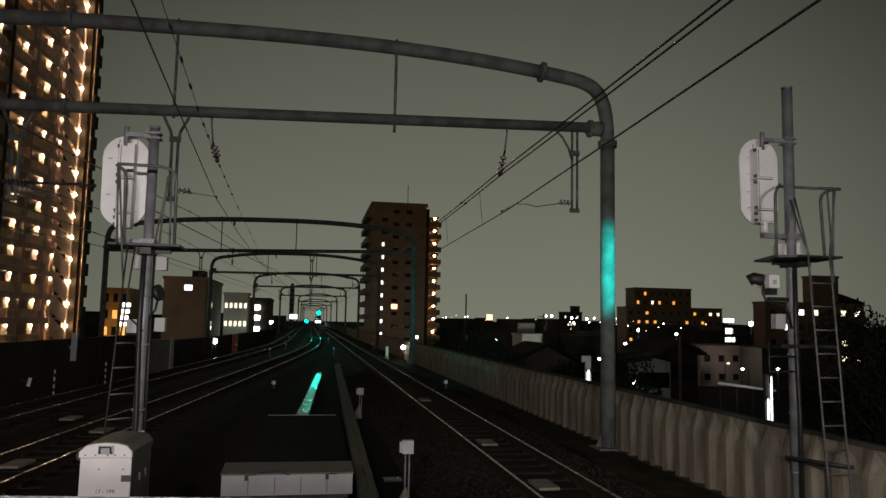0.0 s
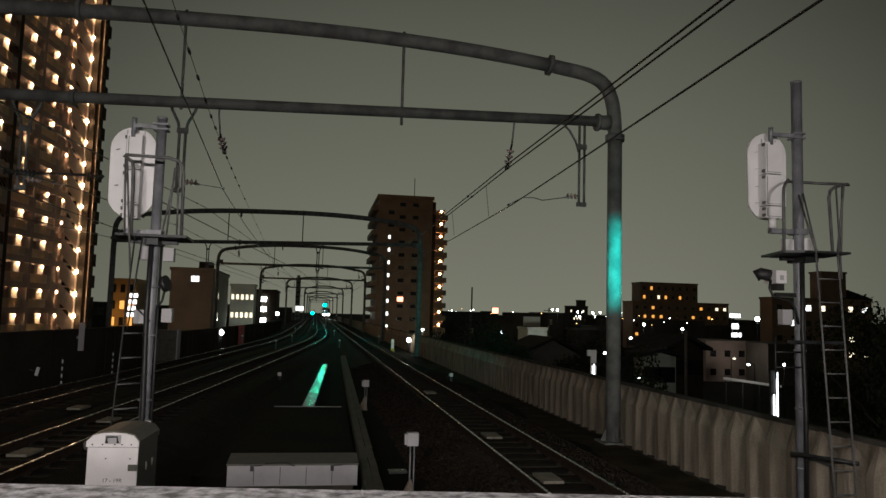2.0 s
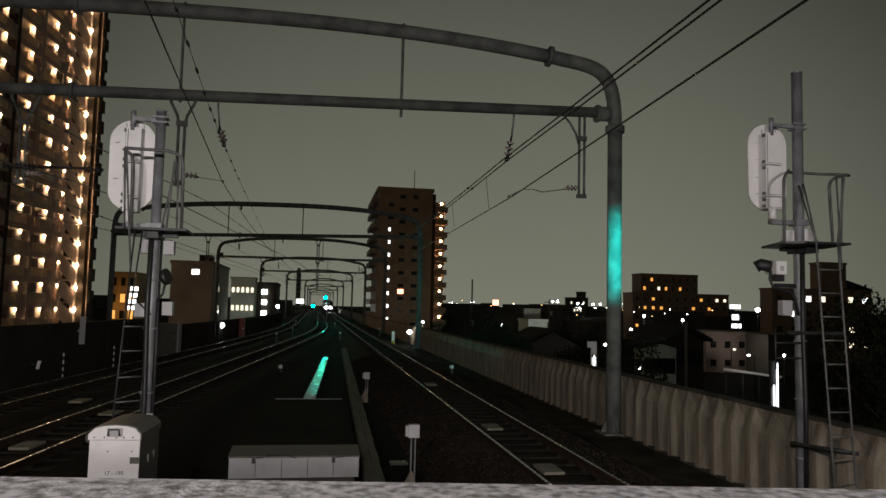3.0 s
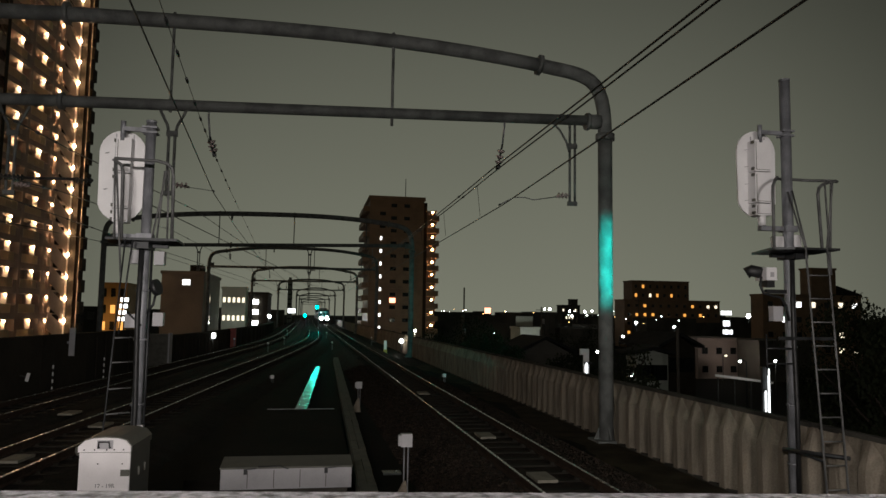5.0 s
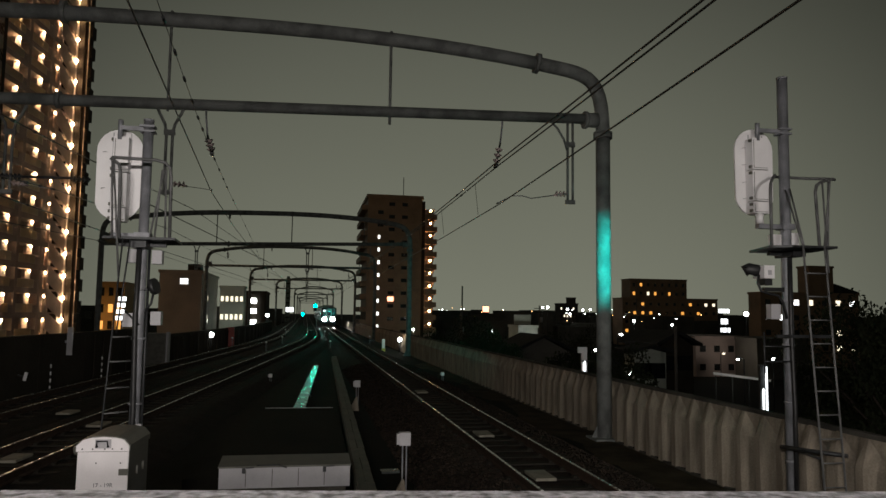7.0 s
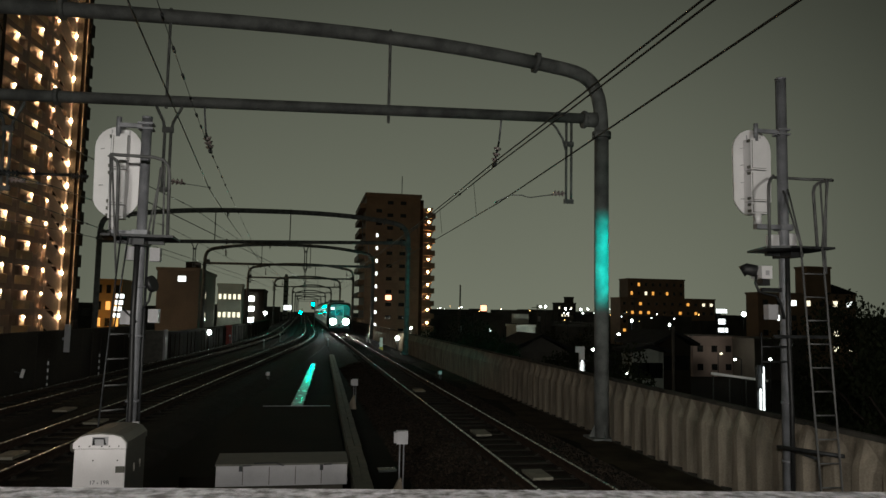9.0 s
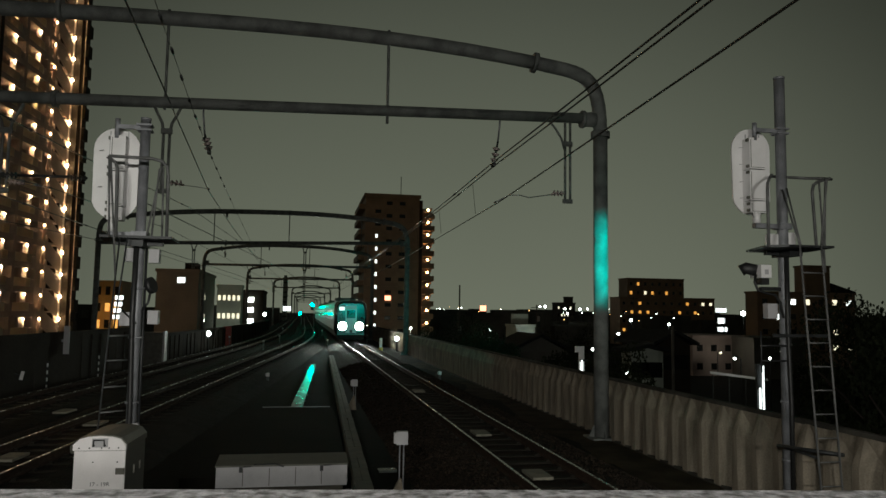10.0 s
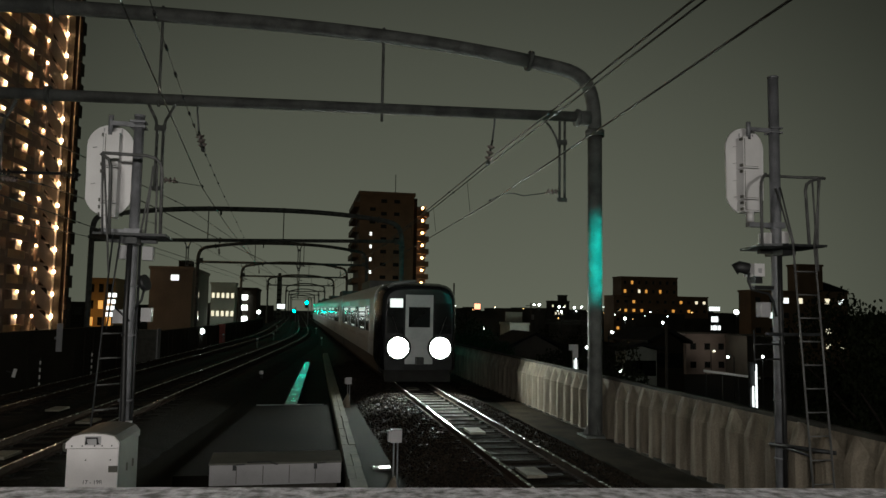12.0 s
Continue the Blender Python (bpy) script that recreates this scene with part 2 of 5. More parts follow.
def ball(bm, c, r, n=8, sz=1.0):
    top, bot = bm.verts.new((c[0], c[1], c[2] + r * sz)), bm.verts.new((c[0], c[1], c[2] - r * sz))
    rows = []
    for i in range(1, n // 2):
        a = math.pi * i / (n // 2)
        rows.append([bm.verts.new((c[0] + r * math.sin(a) * math.cos(2 * math.pi * j / n), c[1] + r * math.sin(a) * math.sin(2 * math.pi * j / n), c[2] + r * sz * math.cos(a))) for j in range(n)])
    for j in range(n):
        bm.faces.new((top, rows[0][j], rows[0][(j + 1) % n])).smooth = True
        bm.faces.new((bot, rows[-1][(j + 1) % n], rows[-1][j])).smooth = True
    for a, b in zip(rows, rows[1:]):
        for j in range(n):
            bm.faces.new((a[j], b[j], b[(j + 1) % n], a[(j + 1) % n])).smooth = True


def mesh_of(bm, name, material, bevel=0.0):
    if bevel:
        bmesh.ops.bevel(bm, geom=[e for e in bm.edges if e.calc_face_angle(0) > 0.6], offset=bevel, segments=2, affect="EDGES", profile=0.5)
    bmesh.ops.recalc_face_normals(bm, faces=bm.faces[:])
    me = bpy.data.meshes.new(name)
    bm.to_mesh(me)
    bm.free()
    me.materials.append(material)
    return me


def part(name, bm, material, parent=None, label="", bevel=0.0):
    """Links a bmesh as one mesh object under a thing or part."""
    ob = new(name, mesh_of(bm, name, material, bevel))
    ob.parent = parent
    return tagged(ob, label)


def piece(name, me, parent, m):
    ob = new(name, me)
    ob.parent = parent
    ob.matrix_basis = m
    return ob


def thing(name, label, category, m=None, group="", kind=""):
    ob = tagged(new(name), label, category, group, kind)
    ob.matrix_world = m or Matrix()
    return ob


def boxed(*boxes, m=None):
    bm = bmesh.new()
    for b in boxes:
        quad_box(bm, *b, m=m)
    return bm


def rods(*lines, r=0.02, n=6):
    bm = bmesh.new()
    for p, q in lines:
        rod(bm, p, q, r, n=n)
    return bm


def piped(pts, r, n=8):
    bm = bmesh.new()
    pipe(bm, pts, r, n)
    return bm


# ---- lines of the tracks ----
def merge(y, end, start, slope=0.095):
    """Where a left track lies: it nears the other line until it runs beside it."""
    w = 9.0
    k = (start - y) / w
    soft = w * (k + math.log1p(math.exp(-abs(k))) if k > 0 else math.log1p(math.exp(k)))
    return end - slope * soft


LINES = {"right": lambda y: 3.97, "middle": lambda y: merge(y, 0.9, 71.0, 0.1), "left": lambda y: merge(y, -2.8, 70.0)}


# ---- the large structure ----
def ground():
    bm = boxed((-1500, 1500, -600, 3500, -7.6, -7.0))
    tagged(part("ground", bm, EARTH), "dark flat city ground at street level by night", "ground", kind="structure")


def viaduct():
    bm = bmesh.new()
    ys = [-45, -20, 0, 15, 30, 45, 60, 80, 110, 150, 260, 560]
    left = [(-4.9 + merge(y, -2.95, 70.0) + 2.1, y) for y in ys]
    prism(bm, [(x, y, -1.6) for x, y in left] + [(7.55, y, -1.6) for y in reversed(ys)], (0, 0, 1.15))
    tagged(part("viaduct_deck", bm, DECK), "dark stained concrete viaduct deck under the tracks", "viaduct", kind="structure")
    # side face of the viaduct down to the street
    bm = boxed((6.6, 7.35, -45, 560, -7.0, -1.605))
    tagged(part("viaduct_wall", bm, COPING), "dark concrete viaduct wall above the street", "wall", kind="structure")


def ballast_bed(name, line, y0, y1):
    """Ballast shoulder that carries one track, with an uneven stony top."""
    bm = bmesh.new()
    rows = []
    y = y0
    while y < y1:
        x = line(y)
        row = []
        for dx, z in ((-2.1, -0.47), (-1.55, -0.22), (-1.1, -0.165), (-0.4, -0.175), (0.4, -0.175), (1.1, -0.165), (1.55, -0.22), (2.1, -0.47)):
            row.append(bm.verts.new((x + dx + random.uniform(-0.04, 0.04), y, z + random.uniform(-0.008, 0.008))))
        rows.append(row)
        y += 0.3 if y < 45 else 1.5 if y < 150 else 12
    for a, b in zip(rows, rows[1:]):
        for i in range(7):
            bm.faces.new((a[i], a[i + 1], b[i + 1], b[i])).smooth = True
    # the right-hand bed takes the lighter copy, with lamp light in its colour
    tagged(part(name, bm, LITBALLAST if line is LINES["right"] else BALLAST), "dark brown crushed stone ballast under the rails", "ballast", kind="stuff")


def stones():
    """Loose ballast stones on the shoulders nearest to the platform end."""
    bm = bmesh.new()
    for i in range(16000):
        line = LINES["right"]
        y = 8.5 + 30 * random.random() ** 1.6
        side = random.choice((-1, -1, 1))
        u = random.uniform(0.64, 2.1)
        z = -0.165 if u < 1.1 else -0.165 - (u - 1.1) * 0.122 if u < 1.55 else -0.22 - (u - 1.55) * 0.4545
        r = random.uniform(0.018, 0.036)
        c = Vector((line(y) + side * u, y, z + r * 0.4))
        v = [bm.verts.new(c + Vector(d) * r * random.uniform(0.7, 1.2)) for d in ((1, 0, 0), (-1, 0, 0), (0, 1, 0), (0, -1, 0), (0, 0, 0.8), (0, 0, -0.8))]
        for f in ((0, 2, 4), (2, 1, 4), (1, 3, 4), (3, 0, 4), (2, 0, 5), (1, 2, 5), (3, 1, 5), (0, 3, 5)):
            bm.faces.new([v[k] for k in f])
    tagged(part("ballast_stones", bm, STONE), "loose brown crushed stones beside the rails", "ballast", kind="stuff")


def track(name, line, y0, y1, label, near):
    root = thing(name, label, "railway track", kind="structure")
    ys = [y0]
    while ys[-1] < y1:
        ys.append(ys[-1] + (2.0 if ys[-1] < 110 else 25))
    foot = ((-0.06, -0.15), (0.06, -0.15), (0.06, -0.135), (0.012, -0.12), (0.012, -0.045), (0.033, -0.038), (0.033, -0.010), (0.024, -0.004))
    for s in (-1, 1):
        for nm, prof, mat in (("rail_web", foot + tuple((-x, z) for x, z in reversed(foot[2:])), RUST),
                              ("rail_head", ((-0.0235, -0.0035), (0.0235, -0.0035), (0.0215, -0.001), (0.016, 0.0), (-0.016, 0.0), (-0.0215, -0.001)), RAIL)):
            bm = bmesh.new()
            rings = [[bm.verts.new((line(y) + s * 0.5665 + px, y, pz)) for px, pz in prof] for y in ys]
            for a, b in zip(rings, rings[1:]):
                for i in range(len(prof)):
                    bm.faces.new((a[i], a[(i + 1) % len(prof)], b[(i + 1) % len(prof)], b[i]))
            bm.faces.new(rings[0])
            part(nm, bm, mat, root)
    # sleepers with their rail clips
    bm = bmesh.new()
    prism(bm, [(-1.0, -0.11, -0.30), (-1.0, 0.11, -0.30), (-1.0, 0.085, -0.152), (-1.0, -0.085, -0.152)], (2.0, 0, 0))
    for s in (-0.5665, 0.5665):
        for k in (-0.11, 0.11):
            quad_box(bm, s + k - 0.035, s + k + 0.035, -0.05, 0.05, -0.152, -0.118)
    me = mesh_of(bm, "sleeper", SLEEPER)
    y = y0 + 0.3
    while y < near:
        a = math.atan2(line(y + 1) - line(y - 1), 2)
        piece("sleeper", me, root, pose(line(y), y, random.uniform(-0.004, 0.004), 0, 0, -math.degrees(a) + random.uniform(-0.6, 0.6)))
        y += 0.62


def parapet():
    """End wall of the platform, in front of the camera."""
    m = pose(0.19, 1.02, 0, 0, 0, -7.5)
    ob = part("platform_parapet", boxed((-3.4, 2.22, -0.22, 0.0, 1.1, 2.257)), PARAPET, bevel=0.012)
    ob.matrix_world = m
    tagged(ob, "mottled grey concrete parapet at the platform end", "parapet", kind="structure")
    bm = bmesh.new()
    prism(bm, [(-3.4, 1.2, 0.0), (-5.6, -45, 0.0), (2.45, -45, 0.0), (2.45, 1.0, 0.0)], (0, 0, 1.1))
    tagged(part("platform", bm, CONCRETE), "grey concrete station platform", "platform", kind="structure")
    tagged(part("platform_roof", boxed((-4.2, 2.2, -45, -3.8, 4.4, 4.6)), GREYWALL), "plain grey platform roof", "roof", kind="structure")


def fence_right():
    """Precast fence of folded concrete panels along the right-hand track."""
    root = thing("concrete_fence", "weathered grey folded concrete panel fence beside the track", "fence", kind="structure")
    w, h = 0.555, 1.36
    bm = bmesh.new()
    d = 0.17
    # a panel stands proud along its far edge and slopes back; the fold dies out towards its top
    lo = [(0, 0, 0), (-d, w - 0.24, 0), (-d, w - 0.07, 0), (0, w - 0.014, 0)]
    mid = [(0, 0, h * 0.72), (-d, w - 0.22, h * 0.72), (-d, w - 0.09, h * 0.72), (0, w - 0.014, h * 0.72)]
    hi = [(0, 0, h), (-d * 0.22, w - 0.19, h), (-d * 0.22, w - 0.15, h), (0, w - 0.014, h)]
    rows = [[bm.verts.new(p) for p in r] for r in (lo, mid, hi)]
    back = [[bm.verts.new((0.07, p[1], p[2])) for p in (r[0], r[3])] for r in (lo, mid, hi)]
    for a, b in zip(rows, rows[1:]):
        for i in range(3):
            bm.faces.new((a[i], a[i + 1], b[i + 1], b[i]))
    for a, b, ra, rb in zip(back, back[1:], rows, rows[1:]):
        bm.faces.new((a[0], a[1], b[1], b[0]))
        bm.faces.new((ra[0], rb[0], b[0], a[0]))
        bm.faces.new((ra[3], a[1], b[1], rb[3]))
    bm.faces.new((*rows[0], back[0][1], back[0][0]))
    bm.faces.new((*rows[2], back[2][1], back[2][0]))
    me = mesh_of(bm, "fence_panel", CONCRETE)
    y = 2.2
    while y < 140:
        piece("fence_panel", me, root, pose(7.38 + random.uniform(-0.006, 0.006), y, -0.42 + random.uniform(-0.012, 0.012), 0, random.uniform(-0.4, 0.4), 0))
        y += w
    part("far_fence", boxed((7.34, 7.45, 140, 420, -0.45, 0.93)), CONCRETE, root)
    part("near_fence", boxed((7.34, 7.45, -45, 2.2, -0.45, 0.93)), CONCRETE, root)
    part("coping", boxed((7.35, 7.47, -45, 420, 0.935, 1.0)), COPING, root, "dark stained coping")
    part("footing", boxed((7.22, 7.5, -45, 420, -0.449, -0.40)), COPING, root)


def wall_left():
    root = thing("boundary_wall", "dark grey concrete boundary wall beyond the far tracks", "wall", kind="structure")
    line = lambda y: merge(y, -2.95, 70.0) - 2.15
    ys = list(range(8, 120, 4))
    w = None
    for a, b in zip(ys, ys[1:]):
        bm = bmesh.new()
        p, q = Vector((line(a), a, -0.449)), Vector((line(b) , b - 0.03, -0.449))
        h = 1.95 if a < 40 else 1.5
        prism(bm, [p, q, q + Vector((-0.16, 0, 0)), p + Vector((-0.16, 0, 0))], (0, 0, h))
        prism(bm, [p + Vector((0.05, 0, h + 0.002)), q + Vector((0.05, 0, h + 0.002)), q + Vector((-0.2, 0, h + 0.002)), p + Vector((-0.2, 0, h + 0.002))], (0, 0, 0.07))
        for k in (2, 4, 6) if a > 28 else ():
            u = p.lerp(q, k / 8)
            quad_box(bm, u.x + 0.002, u.x + 0.05, u.y - 0.04, u.y + 0.04, -0.449, h - 0.55)
        part("wall_panel", bm, DARKWALL, root)


def cable_trough():
    """Concrete cable duct with its row of lids between the tracks."""
    root = thing("cable_trough", "concrete cable duct with a row of lids between the tracks", "cable duct", kind="structure")
    bm = bmesh.new()
    quad_box(bm, -0.065, 0.065, 0, 0.993, 0, 0.05)
    me = mesh_of(bm, "lid", TROUGH, 0.006)
    bm = bmesh.new()
    run = lambda y: 0.73 + 0.0225 * (y - 6)
    prism(bm, [(run(6), 6, -0.448), (run(46), 46, -0.448), (run(46) + 0.30, 46, -0.448), (run(6) + 0.30, 6, -0.448)], (0, 0, 0.21))
    part("duct", bm, TROUGH, root)
    for s in (0.085, 0.225):
        y = 6.0
        while y < 46:
            piece("lid", me, root, pose(run(y) + s + random.uniform(-0.006, 0.006), y, -0.236 + random.uniform(-0.004, 0.004), 0, 0, -1.29 + random.uniform(-0.4, 0.4)))
            y += 1.0
    bm = bmesh.new()
    prism(bm, [(-0.27, 21.8, -0.446), (0.07, 21.8, -0.446), (0.72, 38.6, -0.446), (0.47, 38.6, -0.446)], (0, 0, 0.22))
    tagged(part("drain_cover", bm, WETPLATE), "wet shiny steel drain cover strip between the tracks", "drain cover", kind="structure")
    bm = bmesh.new()
    prism(bm, [(-1.9, 12.8, -0.446), (0.84, 12.8, -0.446), (0.95, 21.7, -0.446), (-1.05, 21.7, -0.446)], (0, 0, 0.20))
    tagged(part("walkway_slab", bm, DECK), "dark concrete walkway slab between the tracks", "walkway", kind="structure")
    tagged(part("slab_edge", boxed((-1.05, 0.84, 21.702, 21.78, -0.446, -0.235)), STEEL), "thin steel edge of the walkway slab", "edging", kind="structure")


def dirt_strip():
    """Sandy dirt gathered on the deck along the fence."""
    bm = bmesh.new()
    rows = []
    for k in range(60):
        y = 8 + k * 0.6
        a = 6.35 + 0.28 * math.sin(k * 0.55) + random.uniform(-0.12, 0.12) - (0.35 if 14 < y < 19 else 0.0)
        rows.append([bm.verts.new((x, y, z)) for x, z in ((a, -0.446), (a + 0.15, -0.43), (7.0, -0.42), (7.2, -0.44))])
    for p, q in zip(rows, rows[1:]):
        for i in range(3):
            bm.faces.new((p[i], p[i + 1], q[i + 1], q[i])).smooth = True
    tagged(part("dirt_strip", bm, DIRT), "brown sandy dirt along the fence foot", "dirt", kind="stuff")
    plate = thing("cover_plate", "small bare steel cover plate beside the cable duct", "cover plate", pose(1.62, 13.9, -0.449, 0, 0, 3))
    part("plate", boxed((-0.17, 0.17, -0.12, 0.12, 0.0, 0.04)), WETPLATE, plate, bevel=0.008)


# ---- overhead line ----
def gantry(y, xl, xr=7.09):
    root = thing("catenary_gantry", "grey-green tubular steel portal carrying the overhead wires", "catenary gantry", group="portals over the tracks")
    xc, half = (xl + xr) / 2, (xr - xl) / 2
    flat = half - 1.7
    lean = 0.014 if half > 9 else 0.0
    rise = 9.04 if y < 20 else 9.22
    crown = lambda x: rise + lean * x - 0.47 * abs((x - xc) / flat) ** 2.6
    arc = [(xc + flat * k / 10, y, crown(xc + flat * k / 10)) for k in range(-10, 11)]
    for s, x in ((1, xr), (-1, xl)):
        end = Vector((xc + s * flat, y, crown(xc + s * flat)))
        p1, p2, p3 = end + Vector((s * 1.25, 0, -0.20)), Vector((x, y, 8.62)), Vector((x, y, 6.95))
        bend = [end * (1 - t) ** 3 + p1 * 3 * t * (1 - t) ** 2 + p2 * 3 * t * t * (1 - t) + p3 * t ** 3 for t in [i / 12 for i in range(13)]]
        part("bend", piped(bend, 0.17, 14), PAINTED, root)
        post = part("post", piped([(x, y, -0.38), (x, y, 6.95)], 0.175, 16), PAINTED, root)
        bm = bmesh.new()
        rod(bm, (x, y, 6.86), (x, y, 7.02), 0.235, n=14)
        part("collar", bm, PAINTED, post)
        bm = bmesh.new()
        quad_box(bm, x - 0.33, x + 0.33, y - 0.33, y + 0.33, -0.448, -0.38)
        for a in range(4):
            ca, sa = math.cos(a * math.pi / 2), math.sin(a * math.pi / 2)
            prism(bm, [(x + ca * 0.17, y + sa * 0.17, -0.379), (x + ca * 0.31, y + sa * 0.31, -0.379), (x + ca * 0.17, y + sa * 0.17, -0.08)], (sa * 0.016, -ca * 0.016, 0))
        part("base_plate", bm, PAINTED, post)
        bm = bmesh.new()
        d = Vector((s, 0, -0.16)).normalized()
        rod(bm, end - d * 0.05, end + d * 0.05, 0.25, n=14)
        part("flange", bm, PAINTED, root)
        rod_m = bmesh.new()
        rod(rod_m, (x - s * 0.14, y, 7.32), (x - s * 0.42, y, 7.31), 0.185, 0.175, 12)
        rod(rod_m, (x - s * 0.42, y, 7.31), (x - s * 0.50, y, 7.31), 0.215, 0.215, 12)
        part("beam_socket", rod_m, PAINTED, root)
    part("arch_tube", piped(arc, 0.165, 14), PAINTED, root)
    part("beam", piped([(xl, y, 6.77), (xc, y, 7.06), (xr, y, 7.35)] if half > 9 else [(xl, y, 7.1), (xr, y, 7.2)], 0.125, 12), PAINTED, root)
    if half > 8:
        for z, r in ((8.97, 0.25), (7.0, 0.19)):
            bm = bmesh.new()
            rod(bm, (xc - 2.2, y, z), (xc - 2.1, y, z), r, n=14)
            part("joint_flange", bm, PAINTED, root)
    for k in ((-1, 0, 1) if half > 8 else (0,)):
        x = xc + 0.1 + k * 4.95 + (0.0 if y < 20 else 1.9)
        part("hanger_rod", rods(((x, y, crown(x) + 0.2), (x, y, 6.9)), r=0.035), PAINTED, root)
    return root


def drop_arm(x, y, z0, z1, flip, brace=False):
    """Twin drop post under the beam, with a registration insulator and its curved arm."""
    root = thing("drop_arm", "twin steel drop post with ribbed insulator and curved wire arm", "drop arm", group="drop posts under the beams")
    bm = bmesh.new()
    for s in (-0.065, 0.065):
        if brace:
            pipe(bm, [(x + s, y, z0), (x + s, y, z1)], 0.033, 8)
        else:
            pipe(bm, [(x + s * 4.6, y, z0), (x + s * 3.6, y, z0 - 0.16), (x + s * 1.6, y, z0 - 0.42), (x + s, y, z0 - 0.62), (x + s, y, z1)], 0.033, 8)
    if brace:
        pipe(bm, [(x - 0.46, y, z0 - 0.08), (x - 0.32, y, z0 - 0.22), (x - 0.16, y, z0 - 0.48), (x - 0.08, y, z0 - 0.74)], 0.028, 8)
    quad_box(bm, x - 0.12, x + 0.12, y - 0.03, y + 0.03, z0 - 0.66, z0 - 0.54)
    quad_box(bm, x - 0.12, x + 0.12, y - 0.03, y + 0.03, z1, z1 + 0.1)
    part("post", bm, PAINTED, root)
    zi = z1 + 0.26
    bm = bmesh.new()
    rod(bm, (x + flip * 0.07, y, zi), (x + flip * 0.42, y, zi - 0.06), 0.025)
    for k in range(3):
        c = x + flip * (0.15 + 0.09 * k)
        rod(bm, (c, y, zi - 0.02), (c + flip * 0.035, y, zi - 0.026), 0.075, 0.045, 12)
    part("insulator", bm, PORCELAIN, root)
    reach = [(0.41, -0.06), (0.98, -0.16), (1.20, -0.11), (1.47, -0.12), (1.82, -0.31)] if brace else [(0.41, -0.06), (0.70, -0.09), (0.94, -0.12)]
    part("arm", piped([(x + flip * u, y, zi + v) for u, v in reach], 0.012 if brace else 0.007, 6), STEEL, root)
    part("wire_clamp", rods(((x + flip * reach[-1][0], y - 0.06, zi + reach[-1][1]), (x + flip * reach[-1][0], y + 0.06, zi + reach[-1][1])), r=0.022), DARKSTEEL, root)


def suspension(x, y, z0, z1, dx=0.1):
    root = thing("suspension_insulator", "hanging disc insulator holding the messenger wire", "insulator", group="hanging insulators")
    part("strap", piped([(x, y, z0), (x, y, z0 - 0.15), (x + dx * 0.3, y, z0 - 0.6)], 0.022, 6), STEEL, root)
    bm = bmesh.new()
    p, q = Vector((x + dx * 0.3, y, z0 - 0.6)), Vector((x + dx, y, z1))
    rod(bm, p, q, 0.025)
    part("insulator_core", bm, DARKSTEEL, root)
    for k in (0.3, 0.55, 0.8):
        c = p.lerp(q, k)
        bm = bmesh.new()
        rod(bm, c, c + (q - p).normalized() * 0.06, 0.10, 0.05, 10)
        part("disc", bm, PORCELAIN, root)
    part("clamp", boxed((x + dx - 0.035, x + dx + 0.035, y - 0.10, y + 0.10, z1 - 0.07, z1 + 0.01)), DARKSTEEL, root, bevel=0.01)


def wire(name, supports, r, sag, label, root=None, clips=0.0):
    """A wire hung from support to support."""
    pts = []
    for a, b in zip(supports, supports[1:]):
        a, b = Vector(a), Vector(b)
        pts += [a.lerp(b, k / 8) - Vector((0, 0, sag * 4 * (k / 8) * (1 - k / 8))) for k in range(8)]
    pts.append(Vector(supports[-1]))
    ob = part(name, piped(pts, r, 5), WIRE, root)
    if not root:
        tagged(ob, label, "overhead wire", group="overhead wires")
    if clips:
        me = mesh_of(rods(((0, 0, -0.09), (0, 0, 0.09)), r=clips), "clip", DARKSTEEL)
        for i in range(1, len(pts) - 1, 2):
            if pts[i].y < 60:
                piece("clip", me, ob, Matrix.Translation(pts[i]) @ (pts[i + 1] - pts[i]).to_track_quat("Z", "Y").to_matrix().to_4x4())
    return ob


GANTRIES = ((16.84, -13.6), (51.2, -13.3), (78.0, -10.1), (110.0, -8.1), (150.0, -5.9), (200.0, -3.1), (255.0, -3.0), (320.0, -3.0), (390.0, -3.0))


